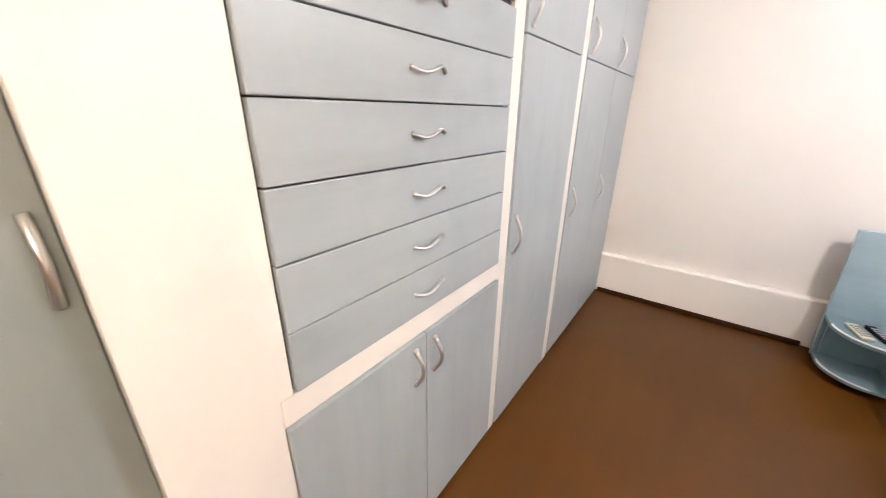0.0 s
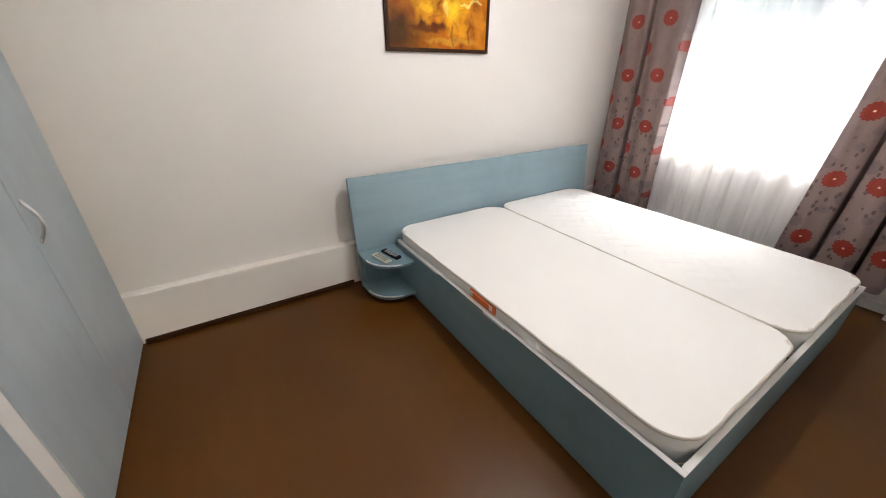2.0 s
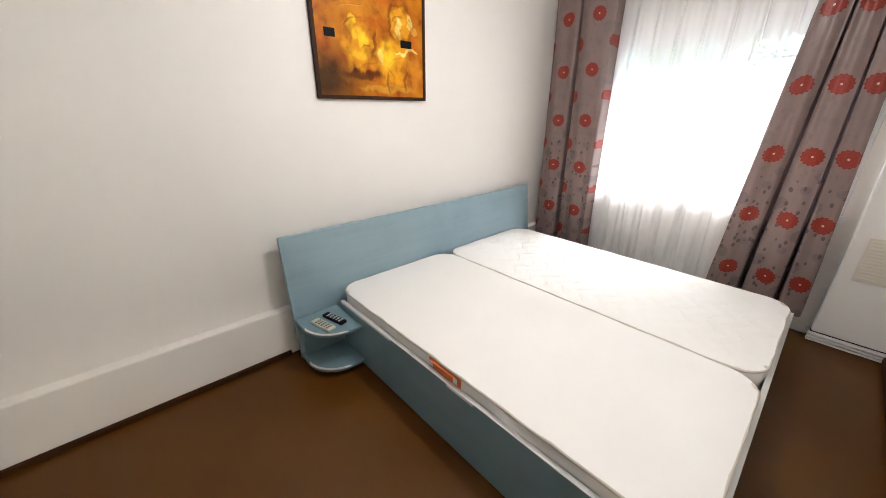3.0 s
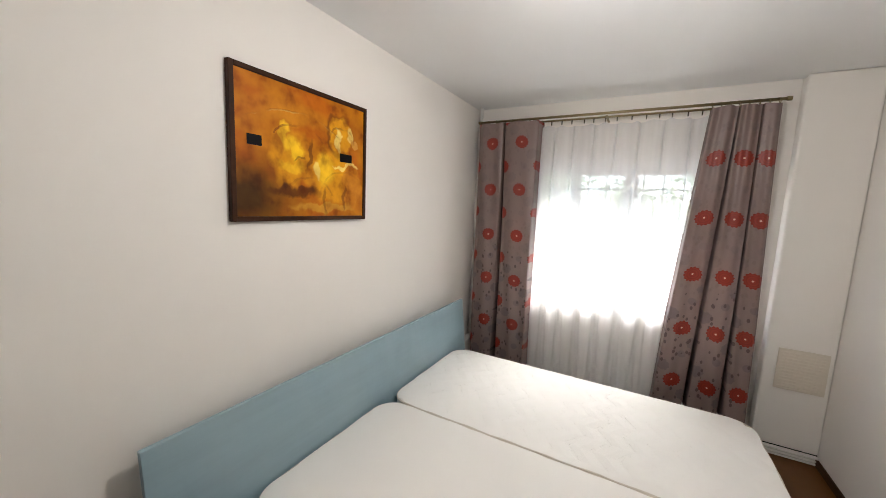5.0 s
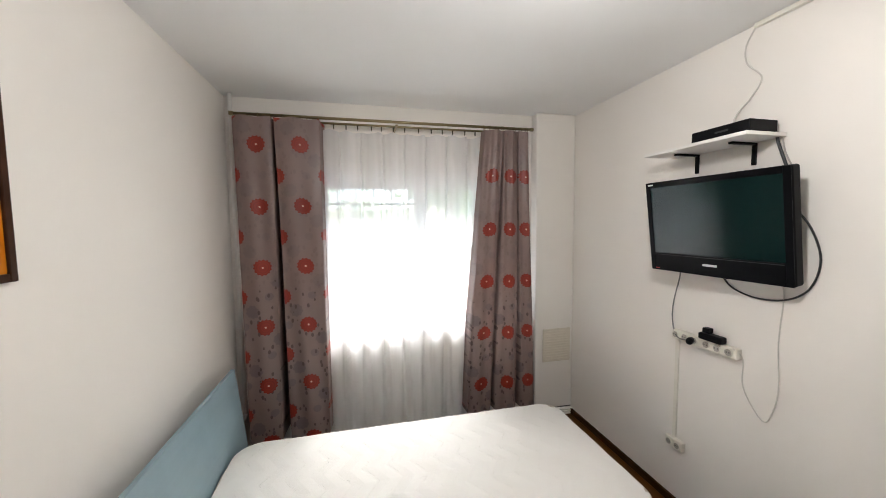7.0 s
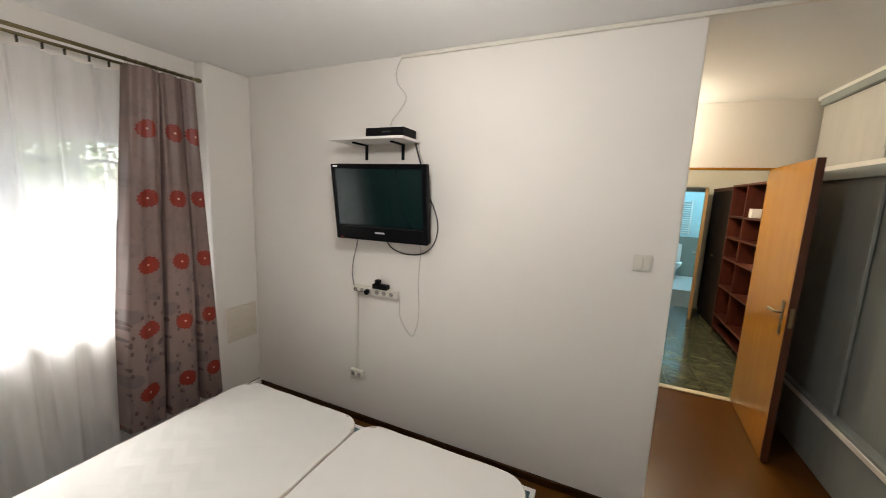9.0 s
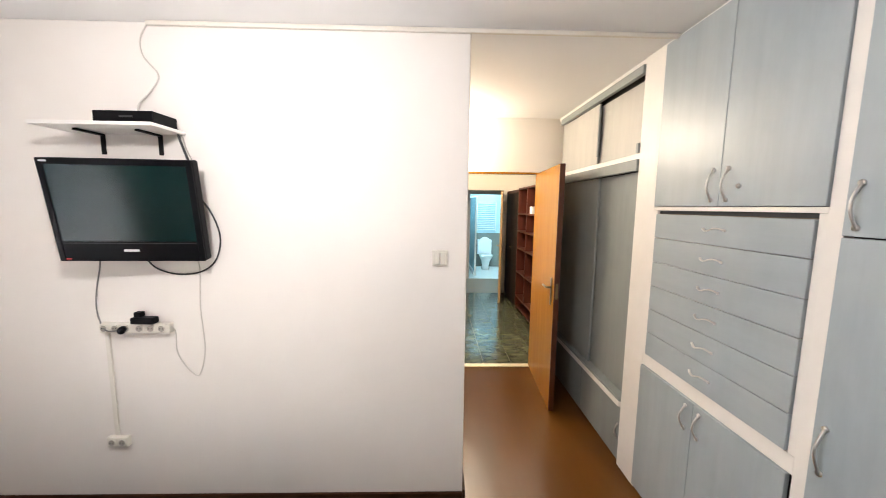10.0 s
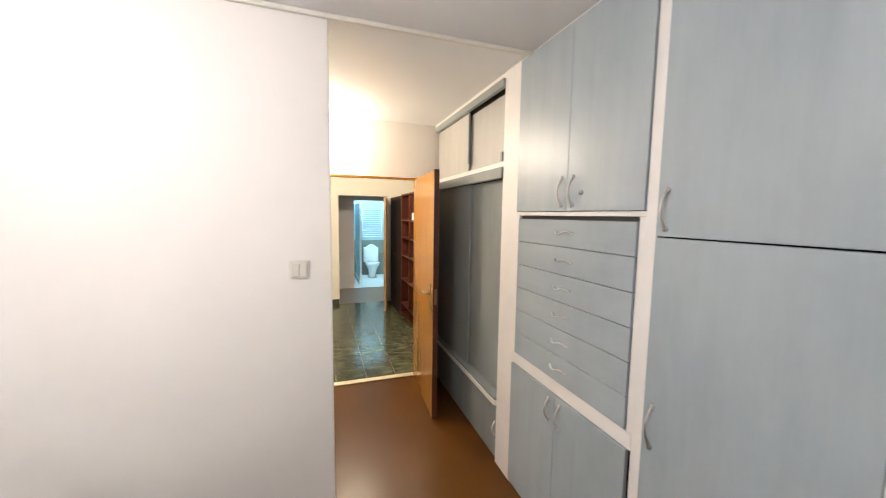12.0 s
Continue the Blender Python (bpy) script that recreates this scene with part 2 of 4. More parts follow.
def sheer_material():
    m = Mat("white_voile", (0.88, 0.86, 0.85), 0.8)
    tr = m.t.nodes.new("ShaderNodeBsdfTranslucent")
    tr.inputs[0].default_value = (0.90, 0.89, 0.89, 1)
    cl = m.t.nodes.new("ShaderNodeBsdfTransparent")
    a = m.t.nodes.new("ShaderNodeMixShader")
    a.inputs[0].default_value = 0.55
    m.link(m.b.outputs[0], a.inputs[1])
    m.link(tr.outputs[0], a.inputs[2])
    b = m.t.nodes.new("ShaderNodeMixShader")
    thread = m.noise(7, (1, 1, 0.05), 3.0)
    m.link(m.ramp(thread, [(0.3, (0.16, 0.16, 0.16)), (0.7, (0.33, 0.33, 0.33))]), b.inputs[0])
    m.link(a.outputs[0], b.inputs[1])
    m.link(cl.outputs[0], b.inputs[2])
    m.link(b.outputs[0], m.t.nodes["Material Output"].inputs[0])
    return m.m


SHEER = sheer_material()


def glass_material():
    m = Mat("window_glass", (1, 1, 1), 0.02)
    m.b.inputs["Transmission Weight"].default_value = 1.0
    m.b.inputs["IOR"].default_value = 1.05
    return m.m


GLASS = glass_material()


def screen_material():
    m = Mat("dark_screen", (0.002, 0.013, 0.0125), 0.14, 0.0, 0.32)
    m.rough(m.noise(3, detail=3), 0.12, 0.17)
    return m.m


SCREEN = screen_material()


def canvas_material():
    """Loose amber and ochre brushwork without any figure."""
    m = Mat("amber_painting", (0.5, 0.2, 0.02), 0.5, 0.0, 0.2)
    sep = m.t.nodes.new("ShaderNodeSeparateXYZ")
    m.link(m.at((1, 1, 1), "UV"), sep.inputs[0])
    x, y = sep.outputs[0], sep.outputs[1]
    warp = m.math("MULTIPLY", m.math("SUBTRACT", m.noise(5.0, detail=3, rough=0.5, kind="UV"), 0.5), 0.19)
    warp2 = m.math("MULTIPLY", m.math("SUBTRACT", m.noise(7.0, (1.3, 0.8, 1), 3, 0.5, kind="UV"), 0.5), 0.19)

    def blob(cx, cy, rx, ry, soft=0.5):
        a = m.math("DIVIDE", m.math("SUBTRACT", m.math("ADD", x, warp), cx), rx)
        b = m.math("DIVIDE", m.math("SUBTRACT", m.math("ADD", y, warp2), cy), ry)
        d = m.math("SQRT", m.math("ADD", m.math("MULTIPLY", a, a), m.math("MULTIPLY", b, b)))
        r = m.t.nodes.new("ShaderNodeMapRange")
        r.inputs[1].default_value, r.inputs[2].default_value = 1.0, 1.0 - 0.6 * soft
        m.link(d, r.inputs[0])
        return r.outputs[0]

    c = m.mix(m.noise(3.0, (1.0, 1.6, 1), 3.0, 0.5, "UV"), (0.33, 0.080, 0.0009), (0.55, 0.195, 0.0018))
    glow = m.ramp(m.noise(2.6, (1.0, 1.3, 1), 3.0, 0.5, "UV"), [(0.47, (0, 0, 0)), (0.62, (1, 1, 1))])
    c = m.mix(m.math("MULTIPLY", glow, 0.7), c, (0.40, 0.075, 0.0008))
    c = m.mix(blob(0.34, 0.80, 0.34, 0.10, 0.9), c, (0.50, 0.17, 0.004))
    c = m.mix(blob(0.03, 0.14, 0.46, 0.40, 1.3), c, (0.060, 0.022, 0.002))
    dark, gold, lemon, cream = (0.065, 0.013, 0.0015), (0.66, 0.28, 0.0035), (0.80, 0.47, 0.010), (0.82, 0.62, 0.17)
    for shape, col, k in (((0.34, 0.45, 0.15, 0.26, 0.6), gold, 0.85), ((0.70, 0.36, 0.24, 0.26, 0.5), gold, 0.9), ((0.87, 0.28, 0.11, 0.20, 0.3), (0.50, 0.17, 0.006), 0.9),
                          ((0.62, 0.40, 0.11, 0.15, 0.7), lemon, 0.9), ((0.75, 0.71, 0.125, 0.19, 0.25), dark, 0.55), ((0.765, 0.70, 0.11, 0.18, 0.3), gold, 0.95),
                          ((0.755, 0.66, 0.028, 0.13, 0.5), cream, 0.9), ((0.85, 0.73, 0.040, 0.07, 0.4), cream, 0.75), ((0.90, 0.68, 0.050, 0.035, 0.4), (0.56, 0.26, 0.04), 0.9),
                          ((0.32, 0.61, 0.034, 0.12, 0.5), lemon, 1.0), ((0.385, 0.53, 0.050, 0.11, 0.5), lemon, 0.95), ((0.54, 0.40, 0.032, 0.09, 0.5), cream, 0.6),
                          ((0.485, 0.50, 0.020, 0.16, 0.6), dark, 0.6), ((0.82, 0.455, 0.13, 0.022, 0.5), cream, 0.8), ((0.36, 0.38, 0.12, 0.05, 0.6), lemon, 0.6),
                          ((0.62, 0.08, 0.30, 0.05), (0.52, 0.24, 0.015), 0.8), ((0.38, 0.20, 0.22, 0.05, 0.7), dark, 0.8), ((0.62, 0.14, 0.018, 0.13, 0.6), dark, 0.5),
                          ((0.80, 0.16, 0.020, 0.12, 0.6), dark, 0.5), ((0.40, 0.45, 0.045, 0.016, 0.5), dark, 0.5)):
        c = m.mix(m.math("MULTIPLY", blob(*shape), k), c, col)

    def arc(cx, cy, rad, w, high):
        """A brushed arc: the part of a circle above a height."""
        a = m.math("SUBTRACT", m.math("ADD", x, m.math("MULTIPLY", warp, 0.35)), cx)
        b = m.math("SUBTRACT", m.math("ADD", y, m.math("MULTIPLY", warp2, 0.35)), cy)
        d = m.math("SQRT", m.math("ADD", m.math("MULTIPLY", a, a), m.math("MULTIPLY", b, b)))
        on = m.math("LESS_THAN", m.math("ABSOLUTE", m.math("SUBTRACT", d, rad)), w)
        broken = m.ramp(m.noise(5.0, detail=4, kind="UV"), [(0.40, (0, 0, 0)), (0.60, (1, 1, 1))])
        return m.math("MULTIPLY", m.math("MULTIPLY", on, m.math("GREATER_THAN", y, high)), broken)

    for shape, col, k in (((0.42, 0.52, 0.20, 0.008, 0.62), (0.13, 0.018, 0.004), 0.55), ((0.40, 0.30, 0.52, 0.006, 0.70), (0.14, 0.03, 0.004), 0.4),
                          ((0.40, 0.31, 0.505, 0.005, 0.72), (0.58, 0.36, 0.08), 0.4), ((0.78, 0.67, 0.115, 0.008, 0.66), (0.11, 0.03, 0.006), 0.5),
                          ((0.80, 0.18, 0.22, 0.008, 0.16), (0.20, 0.05, 0.006), 0.3), ((0.50, 0.12, 0.20, 0.008, 0.18), (0.15, 0.04, 0.006), 0.3)):
        c = m.mix(m.math("MULTIPLY", arc(*shape), k), c, col)
    stroke = m.noise(6.0, (1.5, 1.0, 1), 3.0, 0.5, "UV")
    c = m.mix(1.0, c, m.ramp(stroke, [(0.32, (0.60, 0.47, 0.40)), (0.46, (1.0, 0.98, 0.95)), (0.66, (1.25, 1.38, 1.45))]), "MULTIPLY")
    m.color(c)
    m.bump(stroke, 0.25, 0.003)
    return m.m


CANVAS = canvas_material()

# ---- mesh helpers ----
ORG = {}


def link_mesh(name, bm, material, smooth=False):
    me = bpy.data.meshes.new(name)
    bmesh.ops.recalc_face_normals(bm, faces=bm.faces)
    bm.to_mesh(me)
    bm.free()
    for p in me.polygons:
        p.use_smooth = smooth
    me.materials.append(material)
    return new(name, me)


def structure(name, bm, material, label, category):
    ob = link_mesh(name, bm, material)
    ORG[ob] = Vector((0, 0, 0))
    return tagged(ob, label, category, kind="structure")


def thing(name, at, label, category, group=""):
    ob = new(name)
    ob.location = at
    ob.empty_display_size = 0.1
    ORG[ob] = Vector(at)
    return tagged(ob, label, category, group)


def part(name, bm, material, parent, label="", smooth=False):
    bmesh.ops.translate(bm, verts=bm.verts, vec=-ORG[parent])
    ob = link_mesh(name, bm, material, smooth)
    ob.parent = parent
    ORG[ob] = ORG[parent]
    if label:
        ob["label"] = label
    return ob


def box(x0, x1, y0, y1, z0, z1, bevel=0.0, bm=None):
    bm = bm or bmesh.new()
    vs = [bm.verts.new((x, y, z)) for z in (z0, z1) for x, y in ((x0, y0), (x1, y0), (x1, y1), (x0, y1))]
    fs = [bm.faces.new([vs[k] for k in f]) for f in ((3, 2, 1, 0), (4, 5, 6, 7), (0, 1, 5, 4), (1, 2, 6, 5), (2, 3, 7, 6), (3, 0, 4, 7))]
    if bevel:
        es = list({e for f in fs for e in f.edges})
        bmesh.ops.bevel(bm, geom=es, offset=bevel, segments=2, profile=0.5, affect="EDGES")
    return bm


def tube(points, radius, sides=8, bm=None, flat=1.0):
    """A round bar along a line of points."""
    bm = bm or bmesh.new()
    pts = [Vector(p) for p in points]
    rings = []
    n = Vector((0.3, 0.2, 0.93)).normalized()
    for k, p in enumerate(pts):
        d = (pts[min(k + 1, len(pts) - 1)] - pts[max(k - 1, 0)]).normalized()
        n = (n - d * n.dot(d))
        n = n.normalized() if n.length > 1e-4 else d.orthogonal().normalized()
        b = d.cross(n)
        rings.append([bm.verts.new(p + (n * math.cos(a) + b * math.sin(a) * flat) * radius) for a in (2 * math.pi * j / sides for j in range(sides))])
    for a, c in zip(rings, rings[1:]):
        for j in range(sides):
            bm.faces.new((a[j], a[(j + 1) % sides], c[(j + 1) % sides], c[j]))
    bm.faces.new(rings[0][::-1])
    bm.faces.new(rings[-1])
    return bm


def smooth_line(points, steps=8):
    """Catmull-Rom line through a few points."""
    p = [Vector(q) for q in points]
    p = [p[0] * 2 - p[1]] + p + [p[-1] * 2 - p[-2]]
    out = []
    for k in range(1, len(p) - 2):
        for s in range(steps):
            t = s / steps
            a, b, c, d = p[k - 1:k + 3]
            out.append(0.5 * ((2 * b) + (c - a) * t + (2 * a - 5 * b + 4 * c - d) * t * t + (3 * b - a - 3 * c + d) * t ** 3))
    return out + [p[-2]]


def slab(outline, z0, z1, bevel=0.0, segments=2):
    """A flat board with the given outline in plan."""
    bm = bmesh.new()
    a = [bm.verts.new((x, y, z0)) for x, y in outline]
    b = [bm.verts.new((x, y, z1)) for x, y in outline]
    bm.faces.new(a[::-1])
    bm.faces.new(b)
    n = len(a)
    for k in range(n):
        bm.faces.new((a[k], a[(k + 1) % n], b[(k + 1) % n], b[k]))
    if bevel:
        es = [e for e in bm.edges if abs(e.verts[0].co.z - e.verts[1].co.z) < 1e-6]
        bmesh.ops.bevel(bm, geom=es, offset=bevel, segments=segments, profile=0.5, affect="EDGES")
    return bm


def round_rect(x0, x1, y0, y1, r, steps=8):
    out = []
    for cx, cy, a0 in ((x1 - r, y1 - r, 0), (x0 + r, y1 - r, 90), (x0 + r, y0 + r, 180), (x1 - r, y0 + r, 270)):
        out += [(cx + r * math.cos(radians(a0 + 90 * k / steps)), cy + r * math.sin(radians(a0 + 90 * k / steps))) for k in range(steps + 1)]
    return out


def quadwall(axis, at, thick, u0, u1, z0, z1, holes=()):
    """A wall along one axis (u), from at to at + thick, with oblong holes (u0, u1, z0, z1)."""
    us = sorted({u0, u1, *(h[0] for h in holes), *(h[1] for h in holes)})
    zs = sorted({z0, z1, *(h[2] for h in holes), *(h[3] for h in holes)})
    bm = bmesh.new()
    keep = {}

    def v(d, u, z):
        k = (d, round(u, 5), round(z, 5))
        if k not in keep:
            keep[k] = bm.verts.new((d, u, z) if axis == "x" else (u, d, z))
        return keep[k]

    def solid(i, j):
        if not (0 <= i < len(us) - 1 and 0 <= j < len(zs) - 1):
            return False
        cu, cz = (us[i] + us[i + 1]) / 2, (zs[j] + zs[j + 1]) / 2
        return not any(h[0] < cu < h[1] and h[2] < cz < h[3] for h in holes)

    d0, d1 = at, at + thick
    for i in range(len(us) - 1):
        for j in range(len(zs) - 1):
            if not solid(i, j):
                continue
            a, b, c, d = us[i], us[i + 1], zs[j], zs[j + 1]
            for dd in (d0, d1):
                bm.faces.new((v(dd, a, c), v(dd, b, c), v(dd, b, d), v(dd, a, d)))
            for ok, p, q in ((solid(i - 1, j), (a, c), (a, d)), (solid(i + 1, j), (b, c), (b, d)), (solid(i, j - 1), (a, c), (b, c)), (solid(i, j + 1), (a, d), (b, d))):
                if not ok:
                    bm.faces.new((v(d0, *p), v(d0, *q), v(d1, *q), v(d1, *p)))
    return bm


# ---- plan (metres) ----
TVW, HBW, WINW, CEILZ = 1.615, 4.30, 4.15, 2.585
SILL, HEAD, WY0, WY1 = 0.86, 2.06, 2.05, 3.76
ENDW = -0.115

# ---- large structure ----
structure("floor", box(-0.75, 4.40, -0.19, 4.50, -0.12, 0.0), FLOOR, "smooth brown floor covering with a soft sheen", "floor")
structure("ceiling", box(-0.75, 4.40, -0.115, 4.50, CEILZ, CEILZ + 0.12), CEIL, "flat white painted ceiling", "ceiling")
structure("wall_north", box(-0.75, 4.15, HBW, HBW + 0.2, 0, CEILZ), WALL, "white painted wall behind the bed", "wall")
structure("wall_ledge", box(0.0, 4.15, HBW - 0.07, HBW - 0.001, 0, 0.325, 0.008), WALL, "low white boxed ledge along the foot of the wall", "wall ledge")
structure("wall_east", quadwall("x", WINW, 0.25, TVW - 0.3, HBW + 0.2, 0, CEILZ, [(WY0, WY1, SILL, HEAD)]), WALL, "white painted window wall", "wall")
structure("wall_south", box(1.07, 4.15, TVW - 0.12, TVW, 0, CEILZ, 0.006), WALL, "white painted partition wall that carries the television", "wall")
structure("wall_corridor", box(1.50, 1.62, ENDW, TVW - 0.12, 0, CEILZ), WALL, "white painted side wall of the entrance", "wall")
structure("wall_entrance", quadwall("y", ENDW - 0.15, 0.15, -0.75, 1.62, 0, CEILZ, [(0.17, 1.10, 0, 2.045)]), WALL, "white wall round the entrance doorway", "wall")
structure("wall_west", box(-0.87, -0.75, ENDW - 0.15, HBW + 0.2, 0, CEILZ), WALL, "plain wall behind the built-in wardrobe", "wall")
structure("pipe_box", box(4.05, 4.149, TVW + 0.001, 1.975, 0.07, CEILZ - 0.001, 0.012), WALL, "white boxed pipe casing in the room's corner", "pipe casing")
sk = structure("baseboard", box(1.07, 4.05, TVW + 0.0005, TVW + 0.016, 0, 0.05, 0.004), SKIRT, "thin dark brown skirting board", "skirting")
structure("baseboard_ledge", box(0.03, 1.29, HBW - 0.087, HBW - 0.0705, 0, 0.035, 0.005), SKIRT, "thin dark brown skirting board", "skirting")
structure("baseboard_end", box(1.054, 1.0695, TVW - 0.12, TVW + 0.016, 0, 0.07, 0.004), SKIRT, "short dark brown skirting at the wall's end", "skirting")
structure("baseboard_window", box(4.132, 4.1495, 1.99, 4.22, 0, 0.07, 0.004), FRAME_WHITE, "white skirting under the window", "skirting")
structure("trim_ceiling", box(0.0, 2.66, TVW + 0.0005, TVW + 0.022, CEILZ - 0.022, CEILZ - 0.001, 0.004), PLASTIC, "narrow white cable duct along the ceiling", "trim")
structure("trim_lintel", box(0.17, 1.10, ENDW + 0.0005, ENDW + 0.02, 2.035, 2.055, 0.003), DOOR, "thin honey-coloured strip over the doorway", "trim")
structure("threshold", box(0.17, 1.10, ENDW - 0.055, ENDW + 0.015, 0.0005, 0.012, 0.004), plain("pale_metal_strip", (0.62, 0.54, 0.38), 0.4, 0.3), "pale threshold strip in the entrance doorway", "threshold")

# Unseen walls, added to shut outside light out of the void behind the partition.
structure("wall_void", box(2.72, 4.40, -0.265, -0.115, 0, CEILZ), WALL, "unseen wall added to close the void behind the partition", "wall")
structure("wall_void_side", box(4.15, 4.40, -0.115, TVW - 0.3, 0, CEILZ), WALL, "unseen wall added to close the void behind the partition", "wall")

# hall and bathroom beyond
structure("floor_hall", box(-1.40, 2.60, -3.42, -0.19, -0.12, -0.008), GROUT, "pale grout bed of the hall's marble floor", "floor")
structure("wall_hall_far", quadwall("y", -3.56, 0.14, -1.40, 2.60, 0, 2.6, [(-0.10, 0.80, 0, 2.03)]), CREAM, "cream wall at the end of the hall", "wall")
structure("wall_hall_west", box(-1.52, -1.40, -6.6, -0.265, 0, 2.6), CREAM, "cream side wall of the hall", "wall")
structure("wall_hall_east", box(2.60, 2.72, -6.6, -0.265, 0, 2.6), CREAM, "cream side wall of the hall", "wall")
structure("wall_hall_near", box(1.62, 2.60, -0.265, -0.115, 0, 2.6), CREAM, "cream wall beside the entrance", "wall")
structure("wall_hall_return", box(-1.40, -0.87, -0.265, -0.115, 0, 2.6), CREAM, "cream wall beside the entrance", "wall")
structure("ceiling_hall", box(-1.52, 2.72, -6.72, -0.267, 2.6, 2.7), CEIL, "white ceiling of the hall", "ceiling")
structure("baseboard_hall", box(0.805, 2.60, -3.4195, -3.40, -0.008, 0.095, 0.003), plain("dark_stone_skirting", (0.03, 0.032, 0.025), 0.3), "dark stone skirting of the hall", "skirting")
structure("floor_passage", box(-1.40, 2.60, -4.85, -3.42, -0.12, -0.002), wood("pale_parquet", (0.14, 0.09, 0.055), (0.22, 0.15, 0.095), (0.3, 3, 1), 0.35), "grey-brown floor of the short passage", "floor")
structure("wall_passage", quadwall("y", -4.97, 0.12, -1.40, 2.60, 0, 2.6, [(-0.40, 0.40, 0, 2.0)]), plaster("grey_wall_paint", (0.66, 0.62, 0.61)), "grey wall with the bathroom doorway", "wall")
structure("floor_bathroom", box(-1.40, 2.60, -6.6, -4.85, -0.12, 0.0), BATHFLOOR, "white tiled bathroom floor", "floor")
structure("wall_bathroom", box(-1.40, 2.60, -6.72, -6.6, 0, 2.6), BATH, "pale blue tiled bathroom wall", "wall")

# ---- window, curtains ----
win = structure("window_1", box(4.235, 4.245, WY0 + 0.06, WY1 - 0.06, SILL + 0.06, HEAD - 0.06), GLASS, "white plastic double window behind the voile", "window")
win.visible_shadow = False
MID = 2.915


def ring_frame(x0, x1, y0, y1, z0, z1, w, bevel=0.004):
    bm = box(x0, x1, y0, y0 + w, z0, z1, bevel)
    box(x0, x1, y1 - w, y1, z0, z1, bevel, bm)
    box(x0, x1, y0 + w, y1 - w, z0, z0 + w, bevel, bm)
    box(x0, x1, y0 + w, y1 - w, z1 - w, z1, bevel, bm)
    return bm


part("window_frame", ring_frame(4.20, 4.28, WY0, WY1, SILL, HEAD, 0.045), PVC, win)
for a, b in ((WY0 + 0.046, MID - 0.002), (MID + 0.002, WY1 - 0.046)):
    part("sash", ring_frame(4.19, 4.26, a, b, SILL + 0.046, HEAD - 0.046, 0.050), PVC, win)
part("window_sill", box(4.10, 4.20, WY0 - 0.01, WY1 + 0.05, SILL - 0.03, SILL - 0.001, 0.006), PVC, win)

grille = thing("window_grille", (4.46, MID, SILL), "dark iron security grille outside the window", "window grille")
for z in (0.86, 1.13, 1.42, 1.86, 2.0):
    part("rail", box(4.45, 4.47, WY0 - 0.04, WY1 + 0.04, z - 0.008, z + 0.008), RAILING, grille)
for k in range(12):
    y = WY0 + 0.03 + k * (WY1 - WY0 - 0.06) / 11
    part("bar", tube([(4.46, y, 0.78), (4.46, y, 2.06)], 0.006, 6), RAILING, grille)
for y in (WY0 - 0.03, WY1 + 0.03):
    for z in (0.86, 2.0):
        part("anchor", box(4.401, 4.46, y - 0.01, y + 0.01, z - 0.01, z + 0.01), RAILING, grille)


def cloth(top, bottom, z1, z0, depth, crests, x, seed, pitch, cols=200, rows=40, skew=1.0, u0=0.0, v0=0.0, scallops=0, gape=0.16):
    """A hanging cloth: top and bottom are (y0, y1); broad crests face the room between narrow valleys
    that open downwards and swallow the rest of each pitch; UV runs in metres of cloth."""
    rnd = random.Random(seed)
    ph = [rnd.uniform(0, 6.28) for _ in range(4)]
    bm = bmesh.new()
    uvl = bm.loops.layers.uv.new("UVMap")
    grid, across = [], {}
    for r in range(rows + 1):
        t = r / rows
        y0, y1 = top[0] + (bottom[0] - top[0]) * t, top[1] + (bottom[1] - top[1]) * t
        row = []
        for c in range(cols + 1):
            s = c / cols
            w = s ** skew + 0.010 * math.sin(t * 4 + s * 5 + ph[3]) * math.sin(math.pi * s)
            q = abs(math.sin(math.pi * crests * w))
            d = depth * (0.55 + 0.5 * t) * max(0.0, 1.0 - (q / (0.13 + gape * t)) ** 4) - 0.022 * q
            d += 0.006 * math.sin(13 * s * crests + ph[0] + 2 * t) + 0.004 * math.sin(29 * s + 7 * t + ph[1]) + 0.008 * math.sin(3.1 * t + 5 * s + ph[2])
            y = y0 + (y1 - y0) * (s - 0.15 * math.sin(2 * math.pi * crests * w) / (2 * math.pi * crests))
            drop = 0.014 * abs(math.sin(math.pi * scallops * s)) * max(0.0, 1 - 8 * t) + 0.004 * math.sin(23 * s + ph[1])
            row.append(bm.verts.new((x + d, y, z1 + (z0 - z1) * t - drop)))
            n = min(int(s ** skew * crests), crests - 1)
            across[row[-1]] = (n + 0.5) * pitch + y - (y0 + (y1 - y0) * ((n + 0.5) / crests) ** (1 / skew))
        grid.append(row)
    for r in range(rows):
        for c in range(cols):
            f = bm.faces.new((grid[r][c], grid[r][c + 1], grid[r + 1][c + 1], grid[r + 1][c]))
            for lp, (dr, dc) in zip(f.loops, ((0, 0), (0, 1), (1, 1), (1, 0))):
                lp[uvl].uv = (u0 + across[grid[r + dr][c + dc]], v0 + z1 + (z0 - z1) * (r + dr) / rows)
    return bm


def hang(name, label, category, material, group="", **kw):
    at = (kw["x"], (kw["top"][0] + kw["top"][1]) / 2, kw["z0"])
    bm = cloth(**kw)
    bmesh.ops.translate(bm, verts=bm.verts, vec=-Vector(at))
    ob = link_mesh(name, bm, material, True)
    ob.location = at
    ORG[ob] = Vector(at)
    return tagged(ob, label, category, group)


